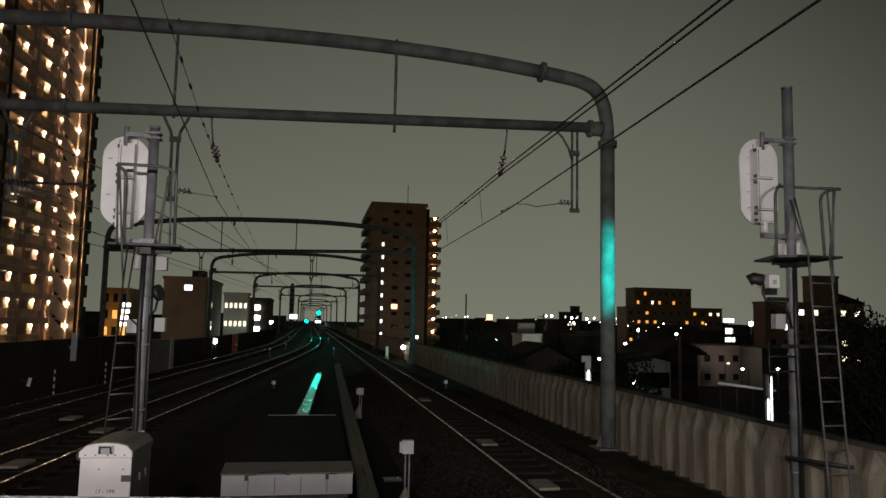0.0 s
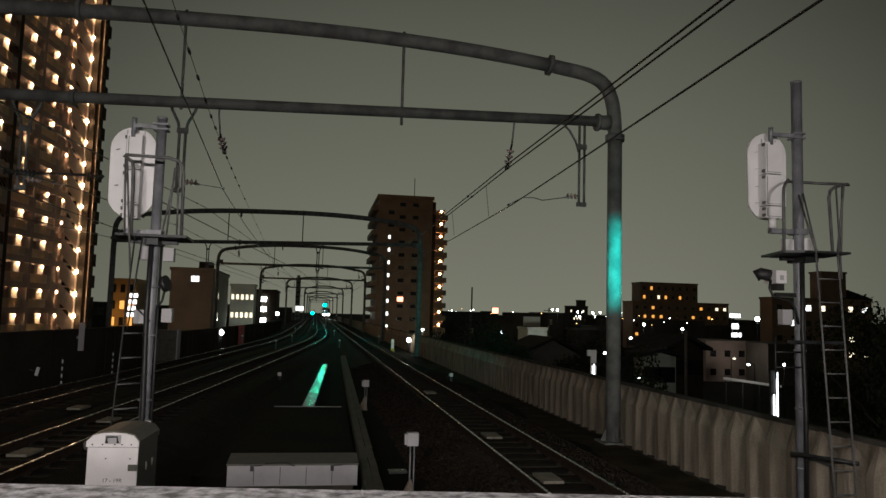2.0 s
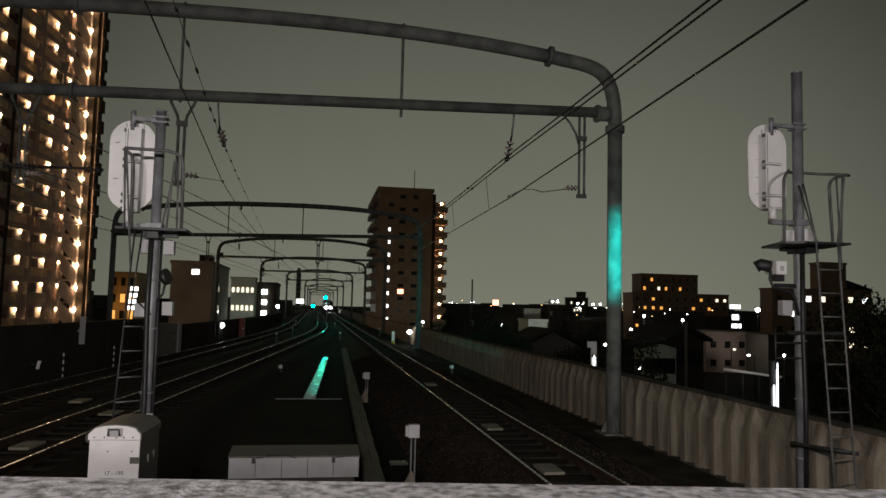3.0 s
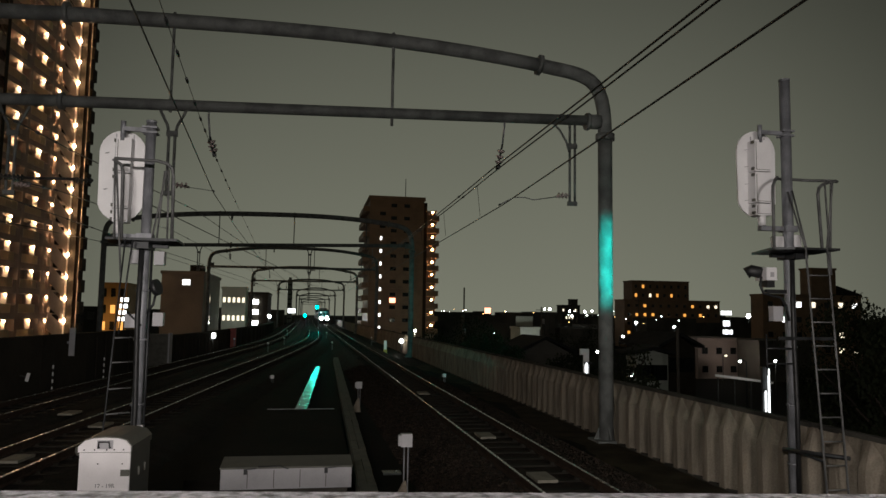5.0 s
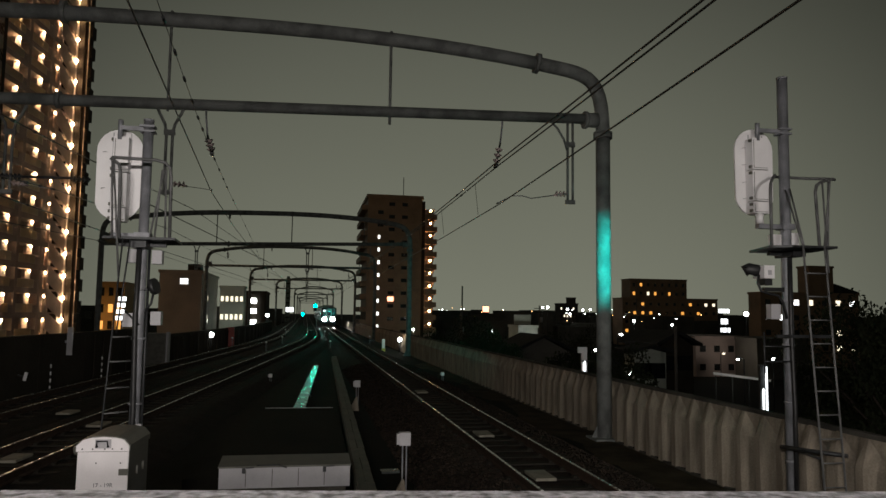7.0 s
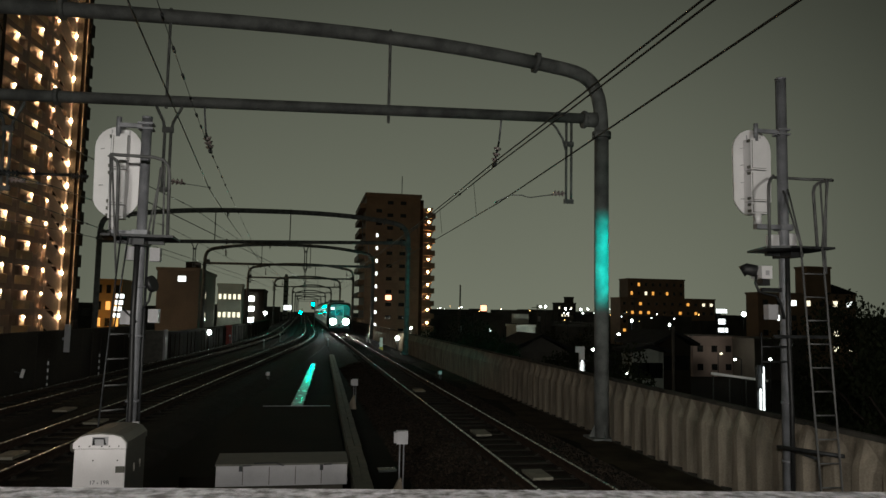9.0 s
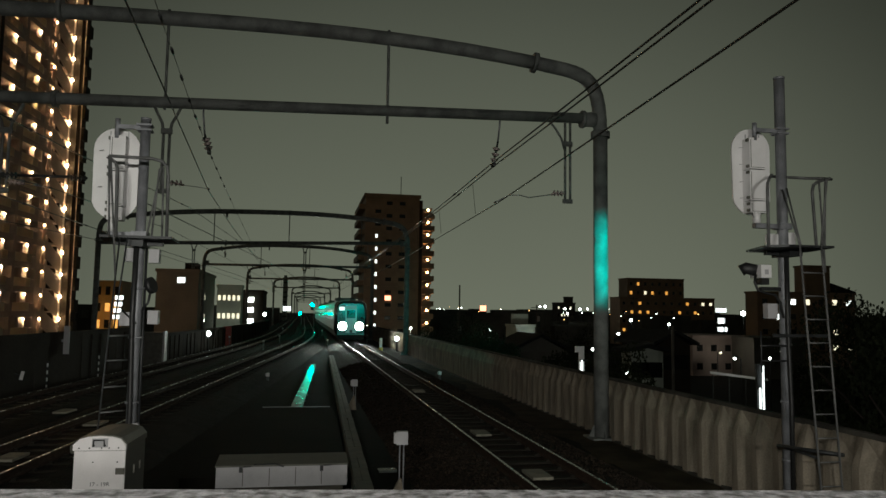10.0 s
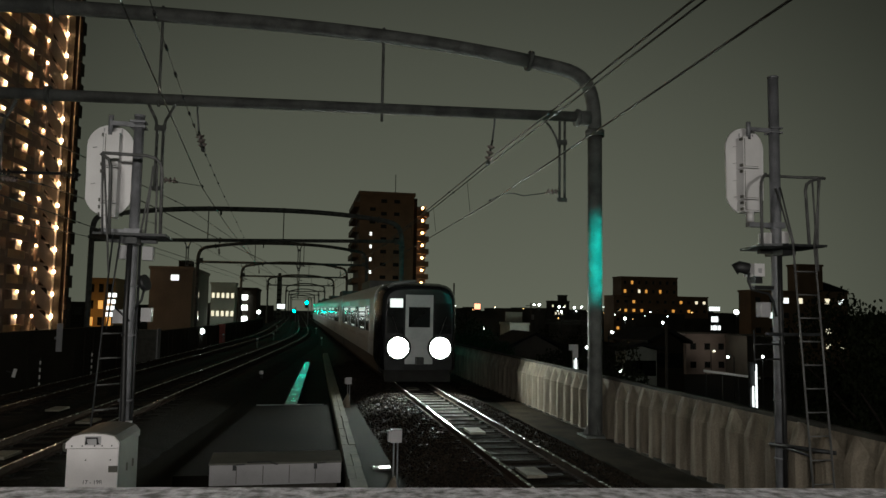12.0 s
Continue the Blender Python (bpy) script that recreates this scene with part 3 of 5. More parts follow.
def overhead():
    for y, xl in GANTRIES:
        gantry(y, xl)
    ys = [-20.0] + [g[0] for g in GANTRIES]
    # line over the right-hand track: twin messenger above one contact wire
    for dx in (0.0, 0.13):
        wire("messenger_wire", [(4.30 + dx, y, 6.45 if y < 0 else 6.06) for i, y in enumerate(ys)], 0.016, 0.12, "dark twin messenger wire over the track", clips=0.03)
    wire("contact_wire", [(2.75 if y < 0 else 4.9 if 50 < y < 60 else 4.5, y, 5.15) for i, y in enumerate(ys)], 0.014, 0.02, "thin dark contact wire over the track")
    for i in range(30):
        y = 19.0 + i * 5.0
        part_ob = part("dropper", rods(((4.36, y, 5.98), (4.45, y, 5.15)), r=0.006), WIRE)
        tagged(part_ob, "thin dropper between messenger and contact wire", "dropper", group="droppers")
    suspension(4.52, 16.84, 7.22, 6.08, -0.15)
    drop_arm(6.24, 16.84, 7.27, 5.20, -1, True)
    # wires over the left-hand tracks
    wire("messenger_wire", [(-1.2, -6, 6.9), (-1.92, 9.27, 6.3), (-2.05, 13.5, 6.05), (-2.17, 16.84, 6.0), (-2.30, 21.8, 5.95), (-2.77, 37.3, 6.1), (-3.2, 51.2, 6.15), (-1.2, 78, 6.1), (0.1, 110, 6.1), (0.2, 200, 6.1)], 0.0055, 0.0, "thin dark messenger wire over the converging track", clips=0.022)
    wire("contact_wire", [(-0.9, -6, 5.15), (-1.59, 6.5, 5.15), (-2.15, 16.84, 5.13), (-2.32, 24.2, 5.15), (-2.6, 51.2, 5.2), (-1.0, 78, 5.2), (0.2, 110, 5.2)], 0.0095, 0.0, "dark contact wire over the converging track")
    wire("messenger_wire", [(-5.0, -5, 5.0), (-5.43, 14, 5.92), (-5.97, 20, 6.5), (-6.01, 40, 7.8), (-5.04, 60, 7.82), (-3.2, 110, 7.0)], 0.016, 0.0, "dark messenger wire over the far track", clips=0.035)
    wire("contact_wire", [(-4.6, -2, 4.0), (-5.36, 14, 4.81), (-6.33, 20, 5.5), (-7.99, 45, 7.2), (-6, 78, 6.8), (-3.5, 150, 6.3)], 0.014, 0.0, "dark contact wire over the far track", clips=0.03)
    wire("contact_wire", [(-5.0, 3, 4.0), (-5.34, 14, 4.46), (-7.37, 30, 5.34), (-5.2, 60, 5.25), (-3.7, 110, 5.2), (-3.7, 200, 5.2)], 0.014, 0.0, "thin dark contact wire over the far track", clips=0.025)
    wire("contact_wire", [(-7.0, 6, 4.2), (-7.59, 20, 4.66), (-10.53, 50, 6.37), (-9.3, 78, 6.4), (-7, 110, 6.2)], 0.014, 0.0, "thin dark wire beside the far wall")
    wire("contact_wire", [(-4.3, 16.84, 5.2), (-1.2, 51.2, 5.2), (0.2, 78, 5.2), (0.2, 150, 5.2), (0.2, 320, 5.2)], 0.014, 0.02, "thin dark contact wire over the converging track")
    suspension(-2.33, 16.84, 7.0, 6.03, 0.16)
    drop_arm(-3.09, 16.84, 7.02, 5.03, 1)
    drop_arm(-6.33, 16.84, 6.84, 4.9, 1)
    bracket = thing("bracket_arm", "horizontal bracket arm with ribbed insulators", "bracket arm")
    part("bar", rods(((-5.95, 16.6, 5.24), (-4.95, 16.6, 5.26)), r=0.03), DARKSTEEL, bracket)
    for x0, x1, n in ((-6.6, -5.95, 8), (-4.95, -4.6, 4)):
        bm = bmesh.new()
        rod(bm, (x0, 16.6, 5.24), (x1, 16.6, 5.25), 0.025)
        for k in range(n):
            u = x0 + (x1 - x0) * (k + 0.3) / n
            rod(bm, (u, 16.6, 5.24), (u + 0.03, 16.6, 5.24), 0.075, 0.05, 10)
        part("insulator", bm, DARKSTEEL, bracket)
    part("stay", rods(((-6.6, 16.6, 5.24), (-6.42, 16.84, 5.3)), r=0.02), DARKSTEEL, bracket)
    for y, xl in GANTRIES[1:6]:
        drop_arm(0.0, y, 7.1, 5.2, 1)
        drop_arm(xl * 0.55, y, 7.05, 5.2, 1)
        suspension(4.3, y, 7.1, 6.1, 0.05)
        suspension(xl * 0.4, y, 7.1, 6.1, 0.05)


# ---- the two signals at the platform end ----
def signal(x, y, top, side, label):
    """A colour-light signal seen from behind: mast, oval backing plate, lamp case, work platform, hoop rail and ladder."""
    root = thing("railway_signal", label, "railway signal", pose(x, y, 0), group="signals at the platform end")
    girth = 0.078 if side > 0 else 0.066
    part("mast", piped([(0, 0, -0.4), (0, 0, top)], girth, 14), STEEL, root)
    part("mast_cap", piped([(0, 0, top + 0.001), (0, 0, top + 0.03)], girth + 0.005, 14), STEEL, root)
    cx, cz, w, h, fy = (-0.385, 4.73, 0.322, 0.67, 0.18) if side > 0 else (-0.39, 4.335, 0.302, 0.628, 0.18)
    # backing plate
    pts = []
    for k in range(24):
        a = 2 * math.pi * k / 24
        pts.append((cx + w * math.cos(a), fy, cz + (h - w) * (1 if math.sin(a) >= 0 else -1) + w * math.sin(a)))
    bm = bmesh.new()
    prism(bm, pts, (0, 0.03, 0))
    plate = part("backing_plate", bm, WHITE, root, "white oval backing plate")
    ribs = boxed(*[(cx - 0.10, cx - 0.085, fy - 0.012, fy - 0.001, cz - 0.5, cz + 0.58), (cx + 0.13, cx + 0.142, fy - 0.012, fy - 0.001, cz - 0.5, cz + 0.58)])
    part("rib", ribs, GREYBOX, plate)
    # lamp case in three doors
    c0, c1 = (cx - 0.155, cx + 0.115) if side > 0 else (cx - 0.045, cx + 0.15)
    for k, (z0, z1) in enumerate(((0.01, 0.49), (-0.47, -0.005), (-0.66, -0.485))):
        part("lamp_case", boxed((c0, c1, fy - 0.20, fy - 0.013, cz + z0, cz + z1)), WHITE, root, bevel=0.025)
        bm = boxed((c0 - 0.028, c0 - 0.002, fy - 0.20, fy - 0.14, cz + z1 - 0.06, cz + z1 - 0.02), (c0 - 0.028, c0 - 0.002, fy - 0.20, fy - 0.14, cz + z0 + 0.02, cz + z0 + 0.06))
        part("hinge", bm, OLIVE, root)
        part("door_seam", boxed((c0 + 0.02, c0 + 0.028, fy - 0.205, fy - 0.2005, cz + z0 + 0.03, cz + z1 - 0.03), (c0 + 0.02, c1 - 0.02, fy - 0.205, fy - 0.2005, cz + z0 + 0.020, cz + z0 + 0.027)), OLIVE, root)
    for dz in (0.36, 0.10, -0.17, -0.42) if side > 0 else (0.30, -0.20):
        part("bolt", rods(((cx - 0.22, fy - 0.03, cz + dz), (cx - 0.165, fy - 0.05, cz + dz + 0.008)), r=0.004), GREYBOX, plate)
    for dz, mt in ((0.33, BLACK), (0.0, BLACK), (-0.33, G_GREEN)):
        lens = part("lens", piped([(cx + 0.05, fy + 0.03, cz + dz), (cx + 0.05, fy + 0.05, cz + dz)], 0.10, 12), mt if side > 0 else BLACK, root)
        hood = bmesh.new()
        for j in range(9):
            a0, a1 = math.pi * (j / 9), math.pi * ((j + 1) / 9)
            prism(hood, [(cx + 0.05 + 0.125 * math.cos(a0), fy + 0.031, cz + dz + 0.125 * math.sin(a0)), (cx + 0.05 + 0.125 * math.cos(a1), fy + 0.031, cz + dz + 0.125 * math.sin(a1)),
                         (cx + 0.05 + 0.135 * math.cos(a1), fy + 0.031, cz + dz + 0.135 * math.sin(a1)), (cx + 0.05 + 0.135 * math.cos(a0), fy + 0.031, cz + dz + 0.135 * math.sin(a0))], (0, 0.2, 0))
        part("hood", hood, BLACK, lens)
    # brackets to the mast, finial and cable pot
    px = cx - 0.05 if side > 0 else cx + 0.03
    part("upper_bracket", boxed((px, -0.06, -0.03, 0.03, cz + 0.585, cz + 0.64), (-0.105, 0.092, -0.09, 0.09, cz + 0.56, cz + 0.585), (-0.105, 0.092, -0.09, 0.09, cz + 0.63, cz + 0.655)), STEEL, root, bevel=0.01)
    part("pivot", piped([(px, 0.0, cz + 0.45), (px, 0.0, cz + 0.64), (px, 0.0, cz + 0.72)], 0.034, 10), STEEL, root)
    part("lower_bracket", boxed((px - 0.04, -0.05, -0.05, 0.05, cz - 0.89, cz - 0.82), (-0.105, 0.10, -0.095, 0.095, cz - 0.90, cz - 0.81)), STEEL, root, bevel=0.012)
    part("cable_pot", piped([(px, 0.0, cz - 0.815), (px, 0.0, cz - 0.66)], 0.06, 12), WHITE, root)
    # work platform
    pz = 3.50 if side > 0 else 3.40
    bm = bmesh.new()
    edge = [(-0.42, 0.30), (-0.66, -0.55), (-0.4, -0.70), (0.30, -0.72), (0.42, 0.0), (0.28, 0.30)] if side > 0 else [(-0.52, 0.28), (-0.40, -0.45), (0.48, -0.45), (0.46, 0.28)]
    prism(bm, [(u, v, pz) for u, v in edge], (0, 0, 0.032))
    part("work_platform", bm, DARKSTEEL, root)
    part("platform_bracket", boxed((-0.10, 0.10, -0.30, 0.14, pz - 0.09, pz - 0.002), (-0.3, 0.3, -0.04, 0.04, pz - 0.06, pz - 0.003)), DARKSTEEL, root)
    # hoop rail, its posts, and the ladder
    if side > 0:
        hz = 4.62
        hoop = [(-0.64, -0.58, pz), (-0.64, -0.58, 4.32), (-0.62, -0.56, 4.42), (-0.54, -0.48, 4.50), (-0.30, -0.20, hz), (-0.08, 0.10, hz + 0.04), (0.20, 0.14, hz + 0.05), (0.46, 0.05, hz + 0.03),
                (0.60, -0.14, hz), (0.62, -0.30, hz - 0.04), (0.48, -0.44, 4.56), (0.20, -0.54, 4.48), (0.10, -0.58, 4.42), (0.06, -0.60, 4.32), (0.09, -0.62, pz)]
        part("hoop_rail", piped(hoop, 0.022, 8), HANDRAIL, root)
        lines = [((0.20, -0.57, 4.48), (0.24, -0.60, 3.16)), ((0.34, -0.52, 4.52), (0.21, -0.60, 3.16)), ((0.36, -0.50, 4.53), (0.24, -0.60, pz)), ((0.0, -0.12, 4.44), (-0.43, -0.98, pz))]
        ladder = part("ladder", rods(((-0.06, -0.10, 4.42), (-0.46, -1.0, pz)), ((-0.46, -1.0, pz), (-0.20, -1.0, -0.40)), ((0.0, -0.98, 4.41), (-0.13, -1.0, pz)), ((-0.13, -1.0, pz), (0.12, -1.0, -0.40)), r=0.0155), HANDRAIL, root)
        for k in range(10):
            z = 3.12 - 0.317 * k
            u = (pz - z) / 3.90
            part("rung", rods(((-0.46 + 0.26 * u, -1.0, z), (-0.13 + 0.25 * u, -1.0, z)), r=0.011), HANDRAIL, ladder)
    else:
        hz = 4.44
        hoop = [(-0.20, -0.46, pz), (-0.22, -0.48, hz - 0.16), (-0.24, -0.48, hz - 0.08), (-0.34, -0.50, hz - 0.01), (-0.32, -0.50, hz), (0.20, -0.46, hz), (0.32, -0.45, hz - 0.03), (0.38, -0.44, hz - 0.10), (0.40, -0.44, hz - 0.22), (0.41, -0.42, pz)]
        part("hoop_rail", piped(hoop, 0.022, 8), HANDRAIL, root)
        lines = [((0.29, -0.3, hz - 0.03), (0.14, -0.3, 3.44)), ((0.26, -0.3, hz - 0.10), (0.20, -0.3, 3.44)), ((0.31, -0.3, hz - 0.08), (0.33, -0.3, 3.44)), ((-0.32, -0.5, hz - 0.02), (-0.27, -0.5, pz)), ((-0.30, -0.5, hz - 0.03), (-0.17, -0.5, 2.9))]
        ladder = part("ladder", rods(((-0.14, -0.5, pz), (-0.36, -0.5, -0.40)), ((-0.05, -0.5, pz), (-0.16, -0.5, 2.2)), r=0.012), DARKSTEEL, root)
        for z in (2.15, 1.84, 1.51, 1.20, 0.88, 0.56):
            u = (pz - z) / 3.8
            part("rung", rods(((-0.14 - 0.22 * u, -0.5, z), (-0.02, -0.3, z)), r=0.011), HANDRAIL, ladder)
    for p, q in lines:
        part("rail_post", rods((p, q), r=0.014), HANDRAIL, root)
    # cables, boxes and straps on the mast
    part("cable", piped([(-0.02, -0.10, pz), (-0.03, -0.105, 2.4), (0.0, -0.105, 1.2), (-0.01, -0.105, -0.35)], 0.034, 8), BLACK, root)
    part("conduit", piped([(0.085, 0.02, pz), (0.09, 0.02, 0.0)], 0.02, 6), DARKSTEEL, root)
    for z in (0.4, 1.25, 2.1, 2.75):
        part("strap", piped([(0, 0, z), (0, 0, z + 0.03)], 0.09, 14), STEEL, root)
    if side > 0:
        for dx, z in ((-0.15, 3.66), (0.145, 3.69)):
            part("junction_box", boxed((dx - 0.08, dx + 0.06, -0.02, 0.10, z - 0.08, z + 0.10)), WHITE, root, bevel=0.012)
        part("junction_box", boxed((-0.36, -0.20, -0.12, 0.0, 2.49, 2.71)), GREYBOX, root, "pale grey junction box", bevel=0.02)
        case = part("camera_case", boxed((-0.47, -0.30, -0.14, 0.14, 3.09, 3.28)), WHITE, root, "white camera case", bevel=0.02)
        part("camera_label", boxed((-0.41, -0.35, -0.145, -0.1405, 3.14, 3.21)), GREYBOX, case)
        part("camera_hood", piped([(-0.44, 0.0, 3.20), (-0.56, 0.10, 3.24), (-0.62, 0.14, 3.20)], 0.088, 12), BLACK, root)
        part("camera_mount", boxed((-0.42, -0.30, -0.08, 0.06, 2.99, 3.085), (-0.40, -0.06, -0.03, 0.03, 2.90, 2.96)), BLACK, root, bevel=0.015)
        part("camera_cable", piped([(-0.50, -0.05, 3.14), (-0.54, -0.08, 3.02), (-0.50, -0.10, 2.90), (-0.36, -0.10, 2.86), (-0.22, -0.10, 2.84), (-0.14, -0.10, 2.72), (-0.09, -0.10, 2.5)], 0.020, 8), BLACK, root)
        part("spur_rail", boxed((-0.30, 0.62, -0.16, -0.12, 2.22, 2.265)), DARKSTEEL, root)
        part("lower_rail", rods(((-0.26, -0.12, 0.65), (0.15, -0.96, 0.665)), r=0.03), DARKSTEEL, root)
        part("lower_brace", rods(((-0.02, -0.10, 0.60), (-0.05, -0.70, 0.58)), r=0.022), DARKSTEEL, root)
        part("side_step", rods(((-0.47, -0.1, 2.30), (-0.47, -0.1, 1.70)), ((-0.47, -0.1, 2.09), (-0.05, -0.08, 2.09)), ((-0.47, -0.1, 1.87), (-0.05, -0.08, 1.87)), r=0.013), DARKSTEEL, root)
    else:
        for dx, z in ((-0.11, 3.21), (0.20, 3.20), (-0.13, 2.36), (0.22, 2.385)):
            part("junction_box", boxed((dx - 0.065, dx + 0.065, -0.08, 0.06, z - 0.09, z + 0.09)), GREYBOX, root, bevel=0.012)
        part("bell", piped([(0.14, 0.0, 2.80), (0.20, -0.02, 2.82)], 0.11, 14), BLACK, root)
        part("bell_arm", piped([(0.05, 0, 2.45), (0.14, 0, 2.58), (0.16, 0, 2.70)], 0.018, 6), DARKSTEEL, root)
        part("cable_tie", rods(((-0.17, -0.07, 2.48), (0.02, -0.1, 2.30)), r=0.014), BLACK, root)


def lettering(text, m, size, parent, material, name="lettering"):
    cu = bpy.data.curves.new(name, "FONT")
    cu.body, cu.size, cu.align_x, cu.align_y, cu.extrude = text, size, "CENTER", "CENTER", 0.001
    tmp = new(name, cu)
    me = bpy.data.meshes.new_from_object(tmp.evaluated_get(bpy.context.evaluated_depsgraph_get()))
    bpy.data.objects.remove(tmp)
    me.materials.clear()
    me.materials.append(material)
    ob = new(name, me)
    ob.parent = parent
    ob.matrix_basis = m
    return ob


def relay_box():
    """White-fronted equipment cabinet with a curved olive lid and a number on its front."""
    root = thing("equipment_cabinet", "white-fronted metal cabinet with curved olive lid and number", "cabinet", pose(-2.18, 8.95, -0.45, 0, 0, -3))
    w = 0.275
    part("body", boxed((-w, w, 0.0, 0.80, 0.0, 1.36)), OLIVE, root, "olive painted side walls", bevel=0.01)
    front = part("front_panel", boxed((-w + 0.003, w - 0.003, -0.022, -0.002, 0.1, 1.357)), CREAM, root, "white front panel", bevel=0.006)
    prof = [(-w - 0.02, 1.365), (w + 0.01, 1.365), (w + 0.01, 1.43), (w - 0.05, 1.50), (w - 0.14, 1.525), (0.0, 1.535), (-w + 0.14, 1.525), (-w + 0.05, 1.50), (-w - 0.02, 1.43)]
    bm = bmesh.new()
    prism(bm, [(a, -0.01, z) for a, z in prof], (0, 0.84, 0))
    lid = part("lid", bm, OLIVE, root, "curved olive lid", bevel=0.012)
    bm = bmesh.new()
    prism(bm, [(a * 0.97, -0.034, 1.365 + (z - 1.365) * 0.93) for a, z in prof], (0, 0.022, 0))
    part("lid_front", bm, CREAM, lid, "white lid front", bevel=0.005)
    part("handle", piped([(-0.06, -0.04, 1.42), (-0.06, -0.08, 1.42), (-0.055, -0.085, 1.485), (0.055, -0.085, 1.485), (0.06, -0.08, 1.42), (0.06, -0.04, 1.42)], 0.009, 6), DARKSTEEL, lid)
    part("handle_plate", boxed((-0.085, 0.085, -0.042, -0.035, 1.40, 1.497)), GREYBOX, lid)
    for a in (-0.22, -0.11, 0.02, 0.10, 0.2):
        part("rivet", piped([(a, -0.034, 1.392), (a, -0.042, 1.392)], 0.008, 8), DARKSTEEL, lid)
    for a in (-0.07, 0.19):
        part("screw", piped([(a, -0.022, 1.235), (a, -0.028, 1.235)], 0.008, 8), DARKSTEEL, front)
    part("latch", boxed((0.175, 0.272, -0.032, -0.0225, 1.10, 1.17)), OLIVE, front, "brown latch plate", bevel=0.004)
    lettering("17 - 19R", pose(0.01, -0.0235, 0.992, 90), 0.062, front, INK)
    for k, y in enumerate((0.3, 0.55)):
        part("side_latch", boxed((w + 0.001, w + 0.02, y, y + 0.03, 1.05, 1.14)), OLIVE, root)
    part("side_lug", piped([(-w - 0.02, 0.12, 1.36), (-w - 0.075, 0.12, 1.35)], 0.05, 10), OLIVE, root)
    part("back_lug", boxed((0.10, 0.17, 0.84, 0.90, 1.32, 1.53)), GREYBOX, root)


def long_box():
    root = thing("relay_case", "long low pale grey metal trackside case with latches", "relay case", pose(-0.24, 11.95, -0.446, 0, 0, 0))
    part("body", boxed((-1.0, 1.0, 0, 0.60, 0.22, 0.53)), GREYBOX, root, bevel=0.01)
    bm = bmesh.new()
    prism(bm, [(-1.015, -0.015, 0.532), (-1.015, 0.62, 0.575), (-1.015, 0.62, 0.610), (-1.015, -0.015, 0.558)], (2.03, 0, 0))
    lid = part("lid", bm, OLIVE, root, "sloping dull grey lid", bevel=0.006)
    part("plinth", boxed((-0.94, 0.94, 0.06, 0.54, 0.0, 0.218)), COPING, root)
    for k, x in enumerate((-0.6, -0.2, 0.2, 0.6)):
        part("seam", boxed((x - 0.006, x + 0.006, -0.006, -0.0005, 0.24, 0.51)), OLIVE, root)
    for x in (-0.63, 0.60):
        part("latch", boxed((x - 0.026, x + 0.026, -0.024, -0.007, 0.45, 0.53)), DARKSTEEL, root, bevel=0.004)
        part("hasp", rods(((x + 0.03, -0.03, 0.535), (x + 0.16, -0.03, 0.54)), r=0.009), DARKSTEEL, lid)
    part("lid_handle", piped([(-0.44, -0.03, 0.57), (-0.10, -0.035, 0.575), (-0.02, -0.03, 0.54), (0.02, -0.03, 0.53)], 0.011, 6), DARKSTEEL, lid)
    for k in range(5):
        part("cable_gland", piped([(-0.15 + 0.13 * k, -0.06, 0.10), (-0.15 + 0.13 * k, 0.06, 0.10)], 0.025, 8), STEEL, root)


def marker(x, y, h, w, label, legs=True, mat=None):
    root = thing("track_marker", label, "track marker", pose(x, y, -0.45), group="markers beside the track")
    part("board", boxed((-w, w, -0.06, 0.06, h - w * 2.3, h)), mat or GREYBOX, root, bevel=0.012)
    part("side_board", boxed((-w - 0.04, -w - 0.003, -0.05, 0.05, h - w * 2.1, h - 0.02)), GREYBOX, root)
    part("post", rods(((-0.03, 0, 0.0), (-0.03, 0, h - w * 2.3)), ((0.03, 0, 0.0), (0.03, 0, h - w * 2.3)), r=0.012), STEEL, root)
    if legs:
        bm = bmesh.new()
        prism(bm, [(-0.24, -0.04, 0), (0.06, -0.04, 0), (0.0, -0.04, 0.42), (-0.03, -0.04, 0.42)], (0, 0.08, 0))
        part("foot", bm, CONCRETE, root)


def plates_between_rails():
    bm = boxed((-0.17, 0.17, -0.32, 0.32, 0, 0.045))
    me = mesh_of(bm, "transponder", PLATE, 0.012)
    for x, y, a in ((3.87, 11.86, 0), (3.93, 16.06, 0), (3.91, 24.79, 0), (-4.95, 14.3, -6), (-5.87, 20.39, -6), (-4.58, 18.25, -6)):
        ob = piece("transponder", me, None, pose(x, y, -0.15, 0, 0, a))
        tagged(ob, "flat pale transponder plate between the rails", "transponder", group="plates between the rails")


